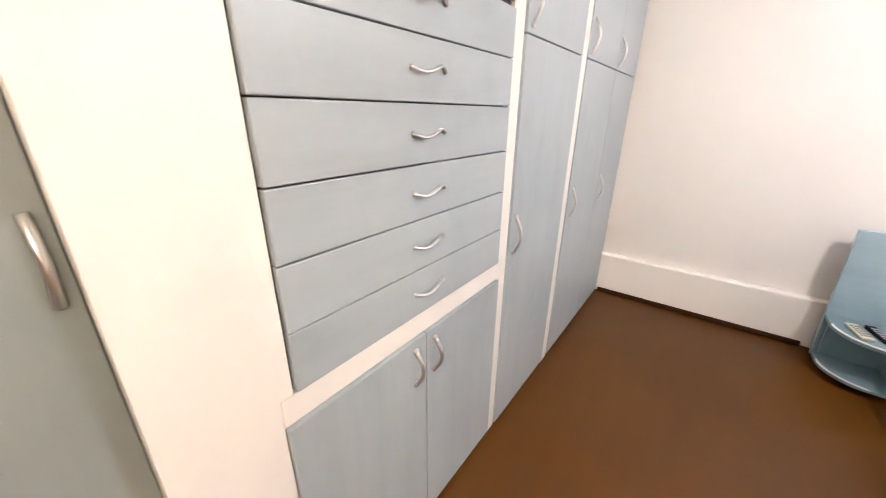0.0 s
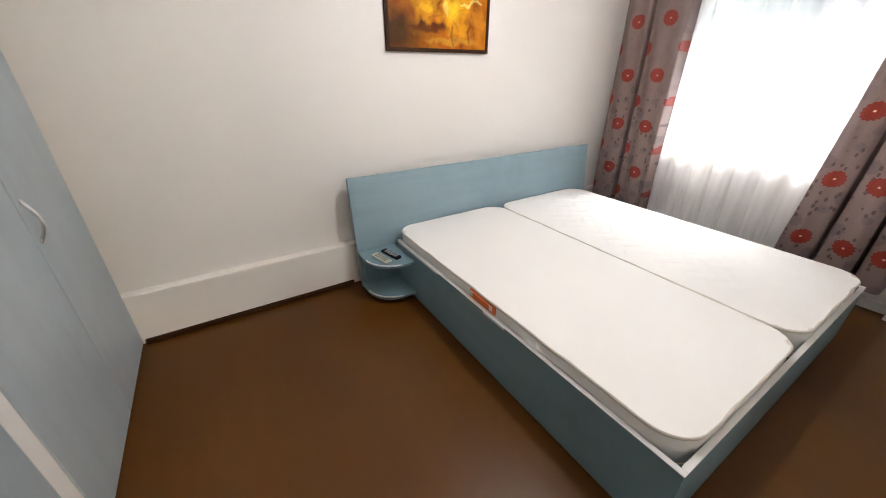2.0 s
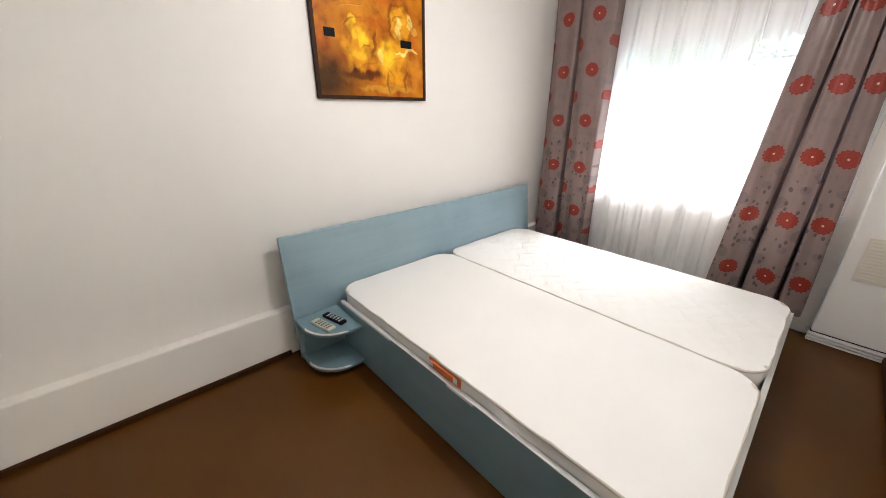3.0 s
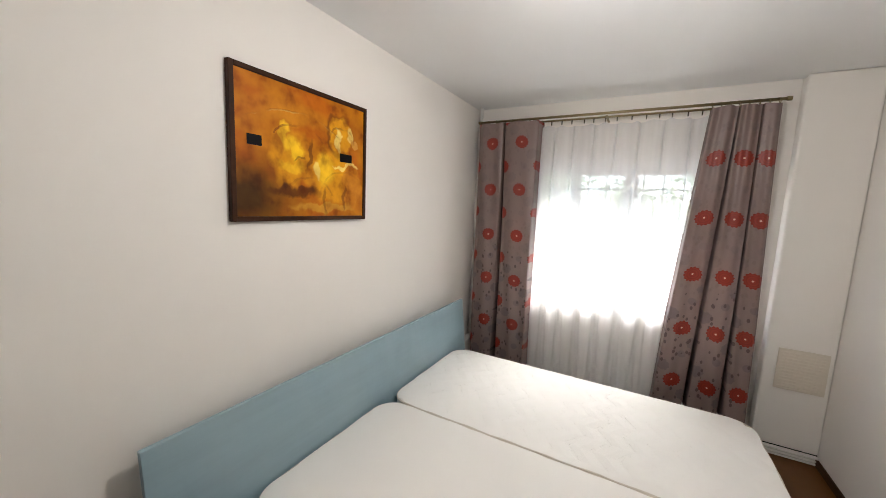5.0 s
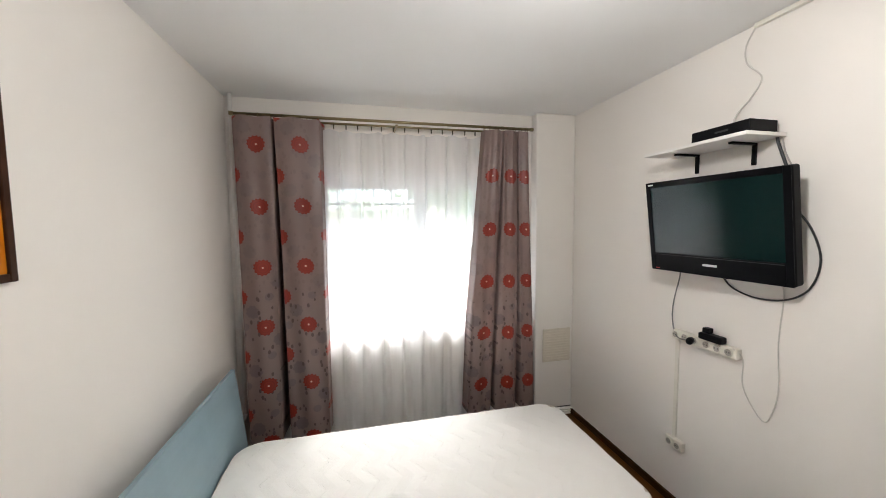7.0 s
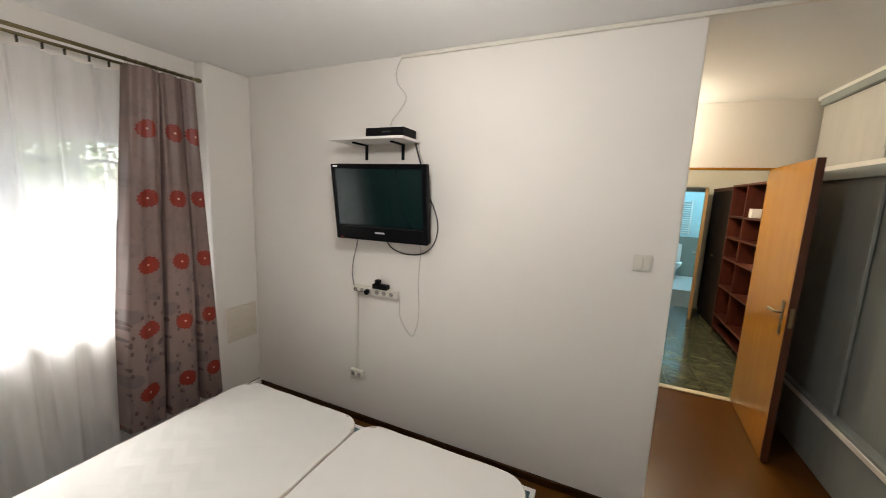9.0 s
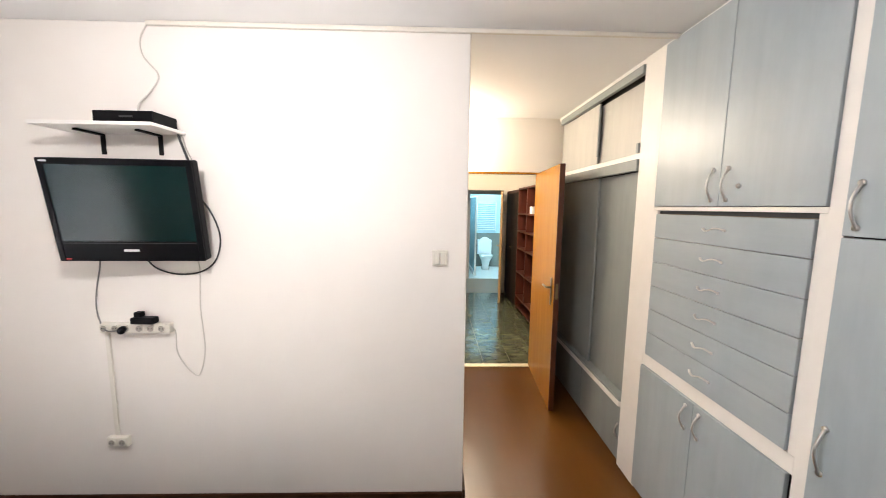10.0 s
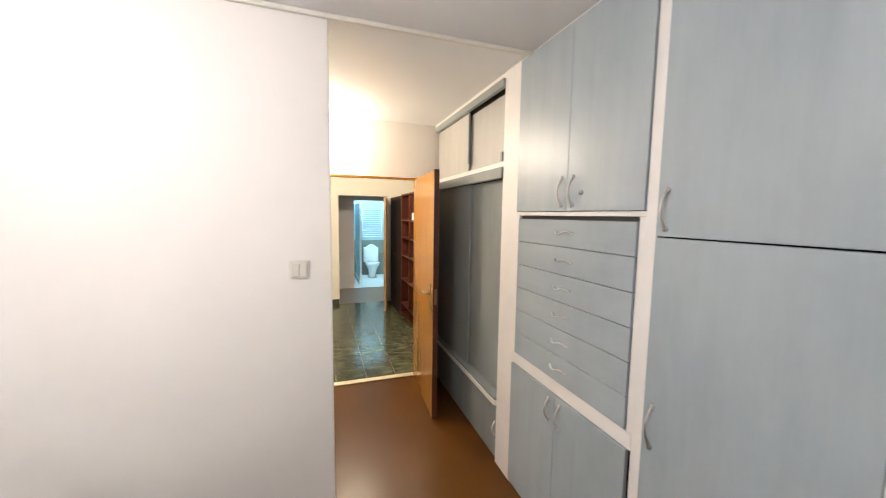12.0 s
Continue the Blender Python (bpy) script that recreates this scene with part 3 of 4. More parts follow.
hang("curtain", "taupe satin curtain with orange blossoms hanging in folds", "curtain", DRAPE, "curtains at the window",
     top=(3.63, 4.20), bottom=(3.60, 4.19), z1=2.395, z0=0.19, depth=0.190, crests=2, x=3.925, seed=3, pitch=0.32, skew=1.2, u0=0.11, gape=0.22)
hang("curtain", "taupe satin curtain with orange blossoms bunched beside the pipe casing", "curtain", DRAPE, "curtains at the window",
     top=(2.105, 2.47), bottom=(2.045, 2.64), z1=2.39, z0=0.20, depth=0.150, crests=3, x=3.930, seed=8, pitch=0.32, skew=0.8, u0=0.08, v0=0.175, gape=0.14)
hang("voile_curtain", "sheer white voile curtain in soft folds before the window", "curtain", SHEER,
     top=(2.36, 3.82), bottom=(2.36, 3.82), z1=2.365, z0=0.06, depth=0.032, crests=9, x=4.055, seed=5, pitch=0.3, skew=1.12, gape=0.75, cols=300, rows=24, scallops=13)

rod = thing("curtain_rod", (3.94, 3.13, 2.40), "slim double brass curtain rod with rings and clips", "curtain rod")
part("front_rod", tube([(3.945, 2.085, 2.415), (3.945, 4.185, 2.415)], 0.010, 10), BRASS, rod, smooth=True)
part("rear_rod", tube([(4.03, 2.11, 2.405), (4.03, 4.17, 2.405)], 0.008, 10), BRASS, rod, smooth=True)
for y in (2.075, 4.195):
    part("finial", tube([(3.945, y - 0.012, 2.415), (3.945, y, 2.415), (3.945, y + 0.012, 2.415)], 0.014, 10), BRASS, rod, smooth=True)
for y in (2.25, 3.13, 4.05):
    part("bracket", box(3.935, 4.149, y - 0.008, y + 0.008, 2.385, 2.397, 0.002), BRASS, rod)
rnd = random.Random(4)
for y in [3.66 + 0.075 * k for k in range(8)] + [2.12 + 0.05 * k for k in range(8)]:
    a = [(3.945 + 0.016 * math.cos(q), y + 0.004 * math.sin(q), 2.409 + 0.017 * math.sin(q)) for q in (2 * math.pi * j / 12 for j in range(13))]
    part("ring", tube(a, 0.0025, 6), BRASS, rod)
for k in range(13):
    y = 2.52 + k * 0.088 + rnd.uniform(-0.015, 0.015)
    part("clip", box(4.024, 4.036, y - 0.004, y + 0.004, 2.367, 2.397, 0.001), CLIP, rod)

pipe = thing("heating_pipe", (4.09, 4.20, 0.33), "thin white painted heating pipe in the corner", "pipe")
part("riser", tube([(4.09, 4.245, 0.325), (4.09, 4.245, CEILZ)], 0.014, 10), FRAME_WHITE, pipe, smooth=True)

# pipe casing details
vent = thing("vent_grille", (4.05, 1.76, 0.0), "white slatted metal vent at the foot of the pipe casing", "vent")
part("backing", box(4.06, 4.148, TVW + 0.005, 1.975, 0.0, 0.068), GAP, vent)
for z in (0.006, 0.028, 0.050):
    part("slat", box(4.030, 4.075, TVW + 0.005, 1.985, z, z + 0.012, 0.003), FRAME_WHITE, vent)
panel = thing("access_panel", (4.05, 1.75, 0.48), "beige ribbed access panel on the pipe casing", "access panel")
part("plate", box(4.040, 4.0495, 1.645, 1.905, 0.490, 0.778, 0.004), plain("beige_plastic", (0.70, 0.63, 0.53), 0.5), panel)
for k in range(12):
    z = 0.508 + k * 0.022
    part("rib", box(4.037, 4.042, 1.660, 1.890, z, z + 0.010, 0.002), plain("beige_plastic_rib", (0.71, 0.64, 0.54), 0.5), panel)

# ---- built-in wardrobe ----
DX = 0.018


def bow_handle(parent, y, z, length, label="brushed steel bow handle"):
    pts = [(DX + 0.002 + 0.026 * math.sin(math.pi * k / 12), y, z + length * (k / 12 - 0.5)) for k in range(13)]
    bm = tube(pts, 0.0047, 8, flat=1.35)
    for e in (-0.5, 0.5):
        tube([(DX - 0.002, y, z + length * e), (DX + 0.006, y, z + length * e)], 0.010, 10, bm)
    part("handle", bm, STEEL, parent, label, True)


def wave_handle(parent, y, z, length):
    pts = [(DX + 0.003 + 0.017 * math.sin(math.pi * k / 16), y + length * (k / 16 - 0.5), z - 0.0075 * math.sin(2 * math.pi * k / 16)) for k in range(17)]
    bm = tube(pts, 0.0035, 8, flat=1.6)
    for e in (-0.5, 0.5):
        tube([(DX - 0.002, y + length * e, z), (DX + 0.006, y + length * e, z)], 0.006, 10, bm)
    part("handle", bm, STEEL, parent, "wavy brushed steel drawer pull", True)


def leaf(name, parent, y0, y1, z0, z1, material, x0=-0.002):
    return part(name, box(x0, DX, y0, y1, z0, z1, 0.0025), material, parent)


def carcass(parent, y0, y1, z0, z1):
    part("carcass", box(-0.60, -0.016, y0, y1, z0, z1), GAP, parent)


G = 0.003
chest = thing("drawer_cabinet", (-0.3, 1.97, 0.865), "six blue-grey laminate drawers with wavy steel pulls", "drawers")
carcass(chest, 1.559, 2.390, 0.866, 1.694)
part("reveal", box(-0.016, -0.006, 1.559, 2.390, 0.866, 1.694), plain("brown_board_edge", (0.16, 0.13, 0.09), 0.7), chest)
# Thin dark strip: the shade above the top drawer, done in colour.
part("shadow_gap", box(-0.0055, -0.003, 1.563, 2.387, 1.679, 1.6945), GAP, chest)
for a, b in ((1.5301, 1.558), (2.391, 2.4169)):
    part("filler", box(-0.5, 0.008, a, b, 0.8645, 1.6955), FRAME_WHITE, chest)
for k in range(6):
    z = 0.868 + k * 0.1355
    d = leaf("drawer", chest, 1.563, 2.387, z + G / 2, z + 0.1355 - G / 2 - (0.004 if k == 5 else 0), LAM_H)
    wave_handle(d, 1.978, z + 0.070, 0.118)

upper = thing("upper_cabinet", (-0.3, 1.97, 1.715), "blue-grey laminate double-door cabinet above the drawers", "cabinet")
carcass(upper, 1.540, 2.412, 1.722, 2.570)
for a, b, h in ((1.536, 1.983, 1.945), (1.986, 2.414, 2.025)):
    d = leaf("door", upper, a, b, 1.718, 2.572, LAM_V)
    bow_handle(d, h, 1.81, 0.13)
part("lock", tube([(DX - 0.001, 2.083, 1.80), (DX + 0.006, 2.083, 1.80)], 0.010, 12), STEEL, upper, "small round steel lock", True)

lower = thing("base_cabinet", (-0.3, 1.97, 0.0), "blue-grey laminate double-door cabinet under the drawers", "cabinet")
carcass(lower, 1.540, 2.400, 0.02, 0.785)
part("plinth", box(-0.55, -0.004, 1.540, 2.400, 0.0, 0.019), GAP, lower)
for a, b, h in ((1.532, 1.962, 1.915), (1.965, 2.402, 2.003)):
    d = leaf("door", lower, a, b, 0.022, 0.793, LAM_V)
    bow_handle(d, h, 0.70, 0.115)

for y0, y1, hy, text in ((2.4675, 3.0405, 2.503, "tall blue-grey laminate wardrobe door beside the drawers"),
                         (3.1195, 3.6775, 3.168, "tall blue-grey laminate wardrobe unit"),
                         (3.6815, 4.222, 3.722, "tall blue-grey laminate wardrobe unit at the corner")):
    tall = thing("wardrobe", (-0.3, (y0 + y1) / 2, 0), text, "wardrobe", "tall wardrobe units")
    carcass(tall, y0 + 0.006, y1 - 0.006, 0.02, 2.555)
    part("plinth", box(-0.55, -0.004, y0 + 0.006, y1 - 0.006, 0.0, 0.019), GAP, tall)
    d = leaf("lower_door", tall, y0, y1, 0.016, 1.624, LAM_V)
    bow_handle(d, hy, 0.95, 0.15)
    d = leaf("upper_door", tall, y0, y1, 1.629, 2.560, LAM_V)
    bow_handle(d, hy, 1.72, 0.13)

fr = thing("joinery", (-0.3, 2.0, 0), "white lacquered face frame of the built-in wardrobe", "joinery")
POST = (1.338, 1.530), (2.417, 2.466), (3.042, 3.118)
for a, b in POST:
    part("post", box(-0.62, 0.012 if b > 3 else 0.008, a, b, 0.0, CEILZ - 0.001), FRAME_WHITE, fr)
part("filler", box(-0.02, 0.013, 3.6780, 3.6810, 0.02, 2.56), EDGE, fr, "pale edge strip")
part("post", box(-0.62, 0.002, 4.224, 4.2285, 0, CEILZ - 0.001), FRAME_WHITE, fr)
for a, b, z0, z1 in ((1.530, 2.417, 1.696, 1.7165), (1.530, 2.417, 0.796, 0.864), (1.530, 2.417, 2.574, CEILZ - 0.001), (2.466, 3.042, 2.562, CEILZ - 0.001), (3.118, 4.224, 2.562, CEILZ - 0.001)):
    part("rail", box(-0.60, 0.008, a + 0.0005, b - 0.0005, z0, z1, 0.002), FRAME_WHITE, fr)
part("rail", box(-0.62, 0.006, -0.11, 1.3375, 2.005, 2.040, 0.003), FRAME_WHITE, fr)
part("rail", box(-0.62, 0.006, -0.11, 1.3375, 2.552, CEILZ - 0.001, 0.003), FRAME_WHITE, fr)
part("rail", box(-0.10, 0.026, -0.11, 1.3375, 0.405, 0.440, 0.004), FRAME_WHITE, fr)

sl = thing("sliding_wardrobe", (-0.3, 0.62, 0), "tall grey wardrobe with sliding doors in the entrance, colour darkened for shade", "wardrobe")
part("carcass", box(-0.62, -0.060, -0.105, 1.334, 0.442, 2.000), GAP, sl)
part("fascia", box(-0.012, 0.022, -0.10, 1.3375, 1.935, 2.0045, 0.003), SLIDE, sl)
part("track", box(-0.058, 0.022, -0.10, 1.3375, 0.4405, 0.463, 0.003), SLIDE, sl)
part("sliding_door", box(-0.030, -0.012, -0.05, 0.775, 0.464, 1.934, 0.002), SLIDE, sl)
d = part("sliding_door", box(-0.056, -0.038, 0.745, 1.3365, 0.464, 1.934, 0.002), SLIDE, sl)
part("grip", tube([(-0.036, 1.315, 1.16), (-0.028, 1.317, 1.22), (-0.036, 1.315, 1.28)], 0.007, 8), STEEL, d, "steel grip", True)

top = thing("top_cupboard", (-0.3, 0.62, 2.04), "grey overhead cupboard with two sliding panels", "cupboard")
part("carcass", box(-0.62, -0.060, -0.105, 1.334, 2.041, 2.551), GAP, top)
part("fascia", box(-0.010, 0.022, -0.03, 1.335, 2.500, 2.551, 0.003), SLIDE, top)
part("sliding_panel", box(-0.030, -0.014, -0.05, 0.715, 2.041, 2.499, 0.002), PALE, top, "pale sliding panel")
part("sliding_panel", box(-0.056, -0.040, 0.690, 1.3365, 2.041, 2.485, 0.002), PALE, top, "pale sliding panel")
part("edge_strip", box(-0.020, -0.006, 0.715, 0.732, 2.10, 2.485, 0.002), SLIDE, top)
part("stop_block", box(-0.012, 0.020, 1.310, 1.335, 2.041, 2.10, 0.003), SLIDE, top)

shoe = thing("low_cupboard", (-0.3, 0.62, 0), "low grey cupboard under the sliding wardrobe, colour darkened for shade", "cupboard")
part("carcass", box(-0.62, -0.030, -0.105, 1.334, 0.02, 0.403), GAP, shoe)
for a, b in ((-0.05, 0.690), (0.694, 1.334)):
    part("front", box(-0.028, -0.004, a, b, 0.012, 0.402, 0.003), SLIDE, shoe)
part("plinth", box(-0.60, -0.034, -0.105, 1.334, 0.0, 0.019), GAP, shoe)
part("handle", tube([(-0.004, 1.300, 0.16), (0.016, 1.298, 0.20), (0.016, 1.298, 0.23), (-0.004, 1.300, 0.27)], 0.005, 8), STEEL, shoe, "steel bow handle", True)

# ---- entrance door ----
door = structure("door_1", box(0, 0.872, -0.020, 0.020, 0.012, 2.045, 0.002), DOOR, "honey-coloured wooden door standing wide open", "door")
door.matrix_world = pose(0.196, -0.140, 0, 0, 0, 86.0)
ORG[door] = Vector((0, 0, 0))
part("lipping", box(0.8725, 0.880, -0.021, 0.021, 0.012, 2.045, 0.002), DOOR_EDGE, door, "red-brown door edge")
bm = box(0.775, 0.815, -0.026, -0.0205, 0.90, 1.13, 0.003)
part("handle_plate", bm, BRASS, door)
part("lever", tube(smooth_line([(0.795, -0.024, 1.05), (0.795, -0.055, 1.05), (0.775, -0.064, 1.05), (0.68, -0.064, 1.047)], 5), 0.009, 8), BRASS, door, smooth=True)
part("latch", box(0.8801, 0.883, -0.010, 0.010, 0.97, 1.10, 0.001), BRASS, door)

# ---- bed ----
bed = thing("bed", (2.57, 3.1, 0), "blue laminate double bed with wide slanted headboard and no bedding", "bed")
BX0, BX1, BY0, BY1, BH = 1.587, 3.542, 2.094, 4.10, 0.358
for x0, x1 in ((BX0, BX0 + 0.020), (BX1 - 0.020, BX1)):
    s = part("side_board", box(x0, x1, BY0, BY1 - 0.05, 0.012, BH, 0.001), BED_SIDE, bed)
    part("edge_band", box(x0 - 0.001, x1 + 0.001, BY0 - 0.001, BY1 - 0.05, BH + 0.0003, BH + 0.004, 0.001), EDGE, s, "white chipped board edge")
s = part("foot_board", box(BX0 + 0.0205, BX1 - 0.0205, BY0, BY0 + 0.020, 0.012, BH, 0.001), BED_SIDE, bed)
part("edge_band", box(BX0 + 0.021, BX1 - 0.021, BY0 - 0.001, BY0 + 0.021, BH + 0.0003, BH + 0.004, 0.001), EDGE, s, "white board edge")
for a, b in ((3.50, 4.04), (2.90, 3.06)):
    part("loose_edging", box(BX0 - 0.004, BX0 - 0.0015, a, b, BH - 0.010, BH + 0.006, 0.001), EDGE, bed, "loose white edging strip")
# Near-black slab: the shade under the mattresses is in its colour.
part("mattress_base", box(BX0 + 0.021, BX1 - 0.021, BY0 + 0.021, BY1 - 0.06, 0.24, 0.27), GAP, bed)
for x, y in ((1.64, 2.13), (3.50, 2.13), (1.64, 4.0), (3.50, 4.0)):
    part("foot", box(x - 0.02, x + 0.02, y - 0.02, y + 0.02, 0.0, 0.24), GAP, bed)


def slanted(x0, x1, z0, z1, y_low, y_high, thick):
    bm = box(x0, x1, -thick, 0.0, z0, z1, 0.003)
    for v in bm.verts:
        v.co.y += y_low + (y_high - y_low) * (v.co.z - z0) / (z1 - z0)
    return bm


part("headboard", slanted(1.312, 3.715, 0.03, 0.808, 4.115, 4.20, 0.022), BED_H, bed)


def quarter_shelf(z0, z1, x_out, y_front):
    r = 0.20
    out = [(BX0 - 0.001, y_front)] + [(x_out + r - r * math.sin(radians(a)), y_front + r - r * math.cos(radians(a))) for a in range(10, 91, 8)] + [(x_out, 4.115), (BX0 - 0.001, 4.115)]
    return slab(out, z0, z1, 0.003)


for z in (0.285, 0.045):
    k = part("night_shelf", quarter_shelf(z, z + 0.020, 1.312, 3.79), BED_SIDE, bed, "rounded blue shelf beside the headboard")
    part("edge_band", slab([(1.310 + 0.202 - 0.202 * math.sin(radians(a)), 3.788 + 0.202 - 0.202 * math.cos(radians(a))) for a in range(4, 91, 8)]
                           + [(1.322 + 0.19 - 0.19 * math.sin(radians(a)), 3.80 + 0.19 - 0.19 * math.cos(radians(a))) for a in range(90, 3, -8)], z + 0.0155, z + 0.0212, 0.0005), EDGE, k, "worn white shelf edge")
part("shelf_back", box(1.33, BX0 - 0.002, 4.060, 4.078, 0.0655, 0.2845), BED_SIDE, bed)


def mattress(x0, x1, y0, y1, z0, z1, cloth_mat, label):
    at = ((x0 + x1) / 2, (y0 + y1) / 2, z0)
    m = thing("mattress", at, label, "mattress", "mattresses on the bed")
    rnd = random.Random(int(x0 * 100))
    ph = [rnd.uniform(0, 6.28) for _ in range(4)]

    def wavy(out, k=0.0016):
        """The outline with points every few centimetres, pushed in and out a little."""
        pts = []
        for (ax, ay), (bx, by) in zip(out, out[1:] + out[:1]):
            n = max(1, int(math.hypot(bx - ax, by - ay) / 0.06))
            pts += [(ax + (bx - ax) * i / n, ay + (by - ay) * i / n) for i in range(n)]
        return [(x + k * (math.sin(17 * y + ph[0]) + 0.6 * math.sin(41 * y + ph[1])), y + k * (math.sin(19 * x + ph[2]) + 0.6 * math.sin(37 * x + ph[3]))) for x, y in pts]

    bm = slab(wavy(round_rect(x0, x1, y0, y1, 0.13, 10)), z0, z1, 0.022, 4)
    body = part("body", bm, cloth_mat, m, smooth=True)
    for p in body.data.polygons:
        p.use_smooth = abs(p.normal.z) < 0.995
    for z, q in ((z0 + 0.020, 0.002), (z1 - 0.007, -0.0015)):
        o = wavy(round_rect(x0 - q, x1 + q, y0 - q, y1 + q, 0.130 + q, 10))
        part("piping", tube([(x, y, z + 0.001 * math.sin(23 * x + 29 * y + ph[1])) for x, y in o + o[:1]], 0.0075, 6), plain("cream_piping", (0.60, 0.54, 0.46), 0.85), m, smooth=True)
    return m


m1 = mattress(BX0 + 0.026, 2.550, 2.117, 4.114, 0.27, 0.424, MATTRESS, "plain white mattress with cream piping and an orange label")
m2 = mattress(2.566, BX1 - 0.012, 2.117, 4.114, 0.27, 0.424, QUILTED, "white quilted mattress with cream piping by the window")
part("label", box(BX0 + 0.0205, BX0 + 0.0255, 2.995, 3.205, 0.340, 0.412, 0.001), ORANGE, m1, "orange cloth label")
part("grip", box(BX0 + 0.012, BX0 + 0.020, 3.02, 3.19, 0.380, 0.405, 0.002), ORANGE, m1, "orange carrying strap")
for y in (3.02, 3.18):
    part("strap_end", box(BX0 + 0.010, BX0 + 0.0115, y - 0.012, y + 0.012, 0.379, 0.406), SILVER, m1)


def remote(at, turn, size, material, label):
    r = thing("remote_control", (0, 0, 0), label, "remote control", "remotes on the night shelf")
    w, l, h = size
    part("case", box(-w / 2, w / 2, -l / 2, l / 2, 0, h, 0.004), material, r)
    for i in range(3):
        for j in range(5):
            x, y = (i - 1) * w * 0.27, (j - 2.2) * l * 0.15
            part("button", box(x - w * 0.08, x + w * 0.08, y - l * 0.035, y + l * 0.035, h, h + 0.0015), SILVER if material == BLACK else GAP, r)
    r.matrix_world = pose(*at, 0, 0, turn)
    return r


remote((1.410, 3.935, 0.3055), 12, (0.055, 0.165, 0.016), plain("ivory_plastic", (0.55, 0.53, 0.42), 0.4), "ivory remote control on the night shelf")
remote((1.490, 3.955, 0.3055), 14, (0.045, 0.170, 0.018), BLACK, "black remote control on the night shelf")

# ---- painting ----
pic = thing("painting", (2.095, HBW, 1.545), "amber and ochre painting in a dark wooden frame", "painting")
PX0, PX1, PZ0, PZ1 = 1.695, 2.494, 1.551, 2.190
bm = bmesh.new()
uvl = bm.loops.layers.uv.new("UVMap")
vs = [bm.verts.new(p) for p in ((PX0 + 0.02, HBW - 0.020, PZ0 + 0.02), (PX1 - 0.02, HBW - 0.020, PZ0 + 0.02), (PX1 - 0.02, HBW - 0.020, PZ1 - 0.02), (PX0 + 0.02, HBW - 0.020, PZ1 - 0.02))]
back = [bm.verts.new(v.co + Vector((0, 0.015, 0))) for v in vs]
f = bm.faces.new(vs)
for lp, uv in zip(f.loops, ((0, 0), (1, 0), (1, 1), (0, 1))):
    lp[uvl].uv = uv
bm.faces.new(back[::-1])
for k in range(4):
    bm.faces.new((vs[k], vs[(k + 1) % 4], back[(k + 1) % 4], back[k]))
part("canvas", bm, CANVAS, pic)
FR = wood("dark_picture_frame", (0.025, 0.010, 0.005), (0.06, 0.024, 0.011), (2, 2, 2), 0.45)
FR.node_tree.nodes["Principled BSDF"].inputs["Specular IOR Level"].default_value = 0.12
w = 0.022
for a in ((PX0, PX0 + w, PZ0, PZ1), (PX1 - w, PX1, PZ0, PZ1), (PX0 + w, PX1 - w, PZ0, PZ0 + w), (PX0 + w, PX1 - w, PZ1 - w, PZ1)):
    part("frame_bar", box(a[0], a[1], HBW - 0.027, HBW - 0.001, a[2], a[3], 0.003), FR, pic)
for x, z, a, b in ((1.800, 1.897, 0.066, 0.044), (2.334, 1.888, 0.088, 0.044)):
    part("patch", box(x - a / 2, x + a / 2, HBW - 0.0225, HBW - 0.0201, z - b / 2, z + b / 2), BLACK, pic, "flat black patch of paint")

# ---- television wall ----
tv = thing("television", (2.733, 1.66, 1.41), "black flat television tilted on a wall mount, switched off", "television")
ORG[tv] = Vector((0, 0, 0))
TW, TH = 0.675, 0.492
tvm = pose(2.727, 1.765, 1.660, 8.0, 0, 183.0)
tv.matrix_world = tvm
# local: x to the viewer's left is negative, y points into the screen, z up
part("case", box(-TW / 2, TW / 2, 0.0, 0.055, -TH / 2, TH / 2, 0.010), BLACK, tv)
part("back_cover", box(-TW / 2 + 0.09, TW / 2 - 0.09, 0.055, 0.080, -TH / 2 + 0.07, TH / 2 - 0.09, 0.012), BLACK, tv)
bz = plain("gloss_black_bezel", (0.003, 0.003, 0.004), 0.3, 0.0, 0.1)
for a in ((-TW / 2, -TW / 2 + 0.028, -TH / 2, TH / 2), (TW / 2 - 0.028, TW / 2, -TH / 2, TH / 2), (-TW / 2 + 0.028, TW / 2 - 0.028, TH / 2 - 0.030, TH / 2), (-TW / 2 + 0.028, TW / 2 - 0.028, -TH / 2, -TH / 2 + 0.100)):
    part("bezel", box(a[0] + 0.0005, a[1] - 0.0005, -0.006, -0.0005, a[2] + 0.0005, a[3] - 0.0005, 0.002), bz, tv)
part("screen", box(-TW / 2 + 0.0285, TW / 2 - 0.0285, -0.002, -0.0006, -TH / 2 + 0.1005, TH / 2 - 0.0305), SCREEN, tv)
part("badge", box(-0.035, 0.035, -0.0075, -0.0062, -TH / 2 + 0.050, -TH / 2 + 0.061), SILVER, tv, "pale maker's badge")
part("badge", box(-TW / 2 + 0.018, -TW / 2 + 0.050, -0.0075, -0.0062, TH / 2 - 0.018, TH / 2 - 0.010), SILVER, tv, "small pale print")
part("standby_lamp", box(-TW / 2 + 0.030, -TW / 2 + 0.055, -0.0075, -0.0062, -TH / 2 + 0.010, -TH / 2 + 0.015), plain("red_print", (0.5, 0.03, 0.03), 0.4), tv)
part("speaker_seam", box(-TW / 2 + 0.03, TW / 2 - 0.03, -0.0072, -0.0061, -TH / 2 + 0.090, -TH / 2 + 0.093), GAP, tv)
mount = thing("wall_mount", (2.735, TVW, 1.66), "black metal television bracket on the wall", "bracket")
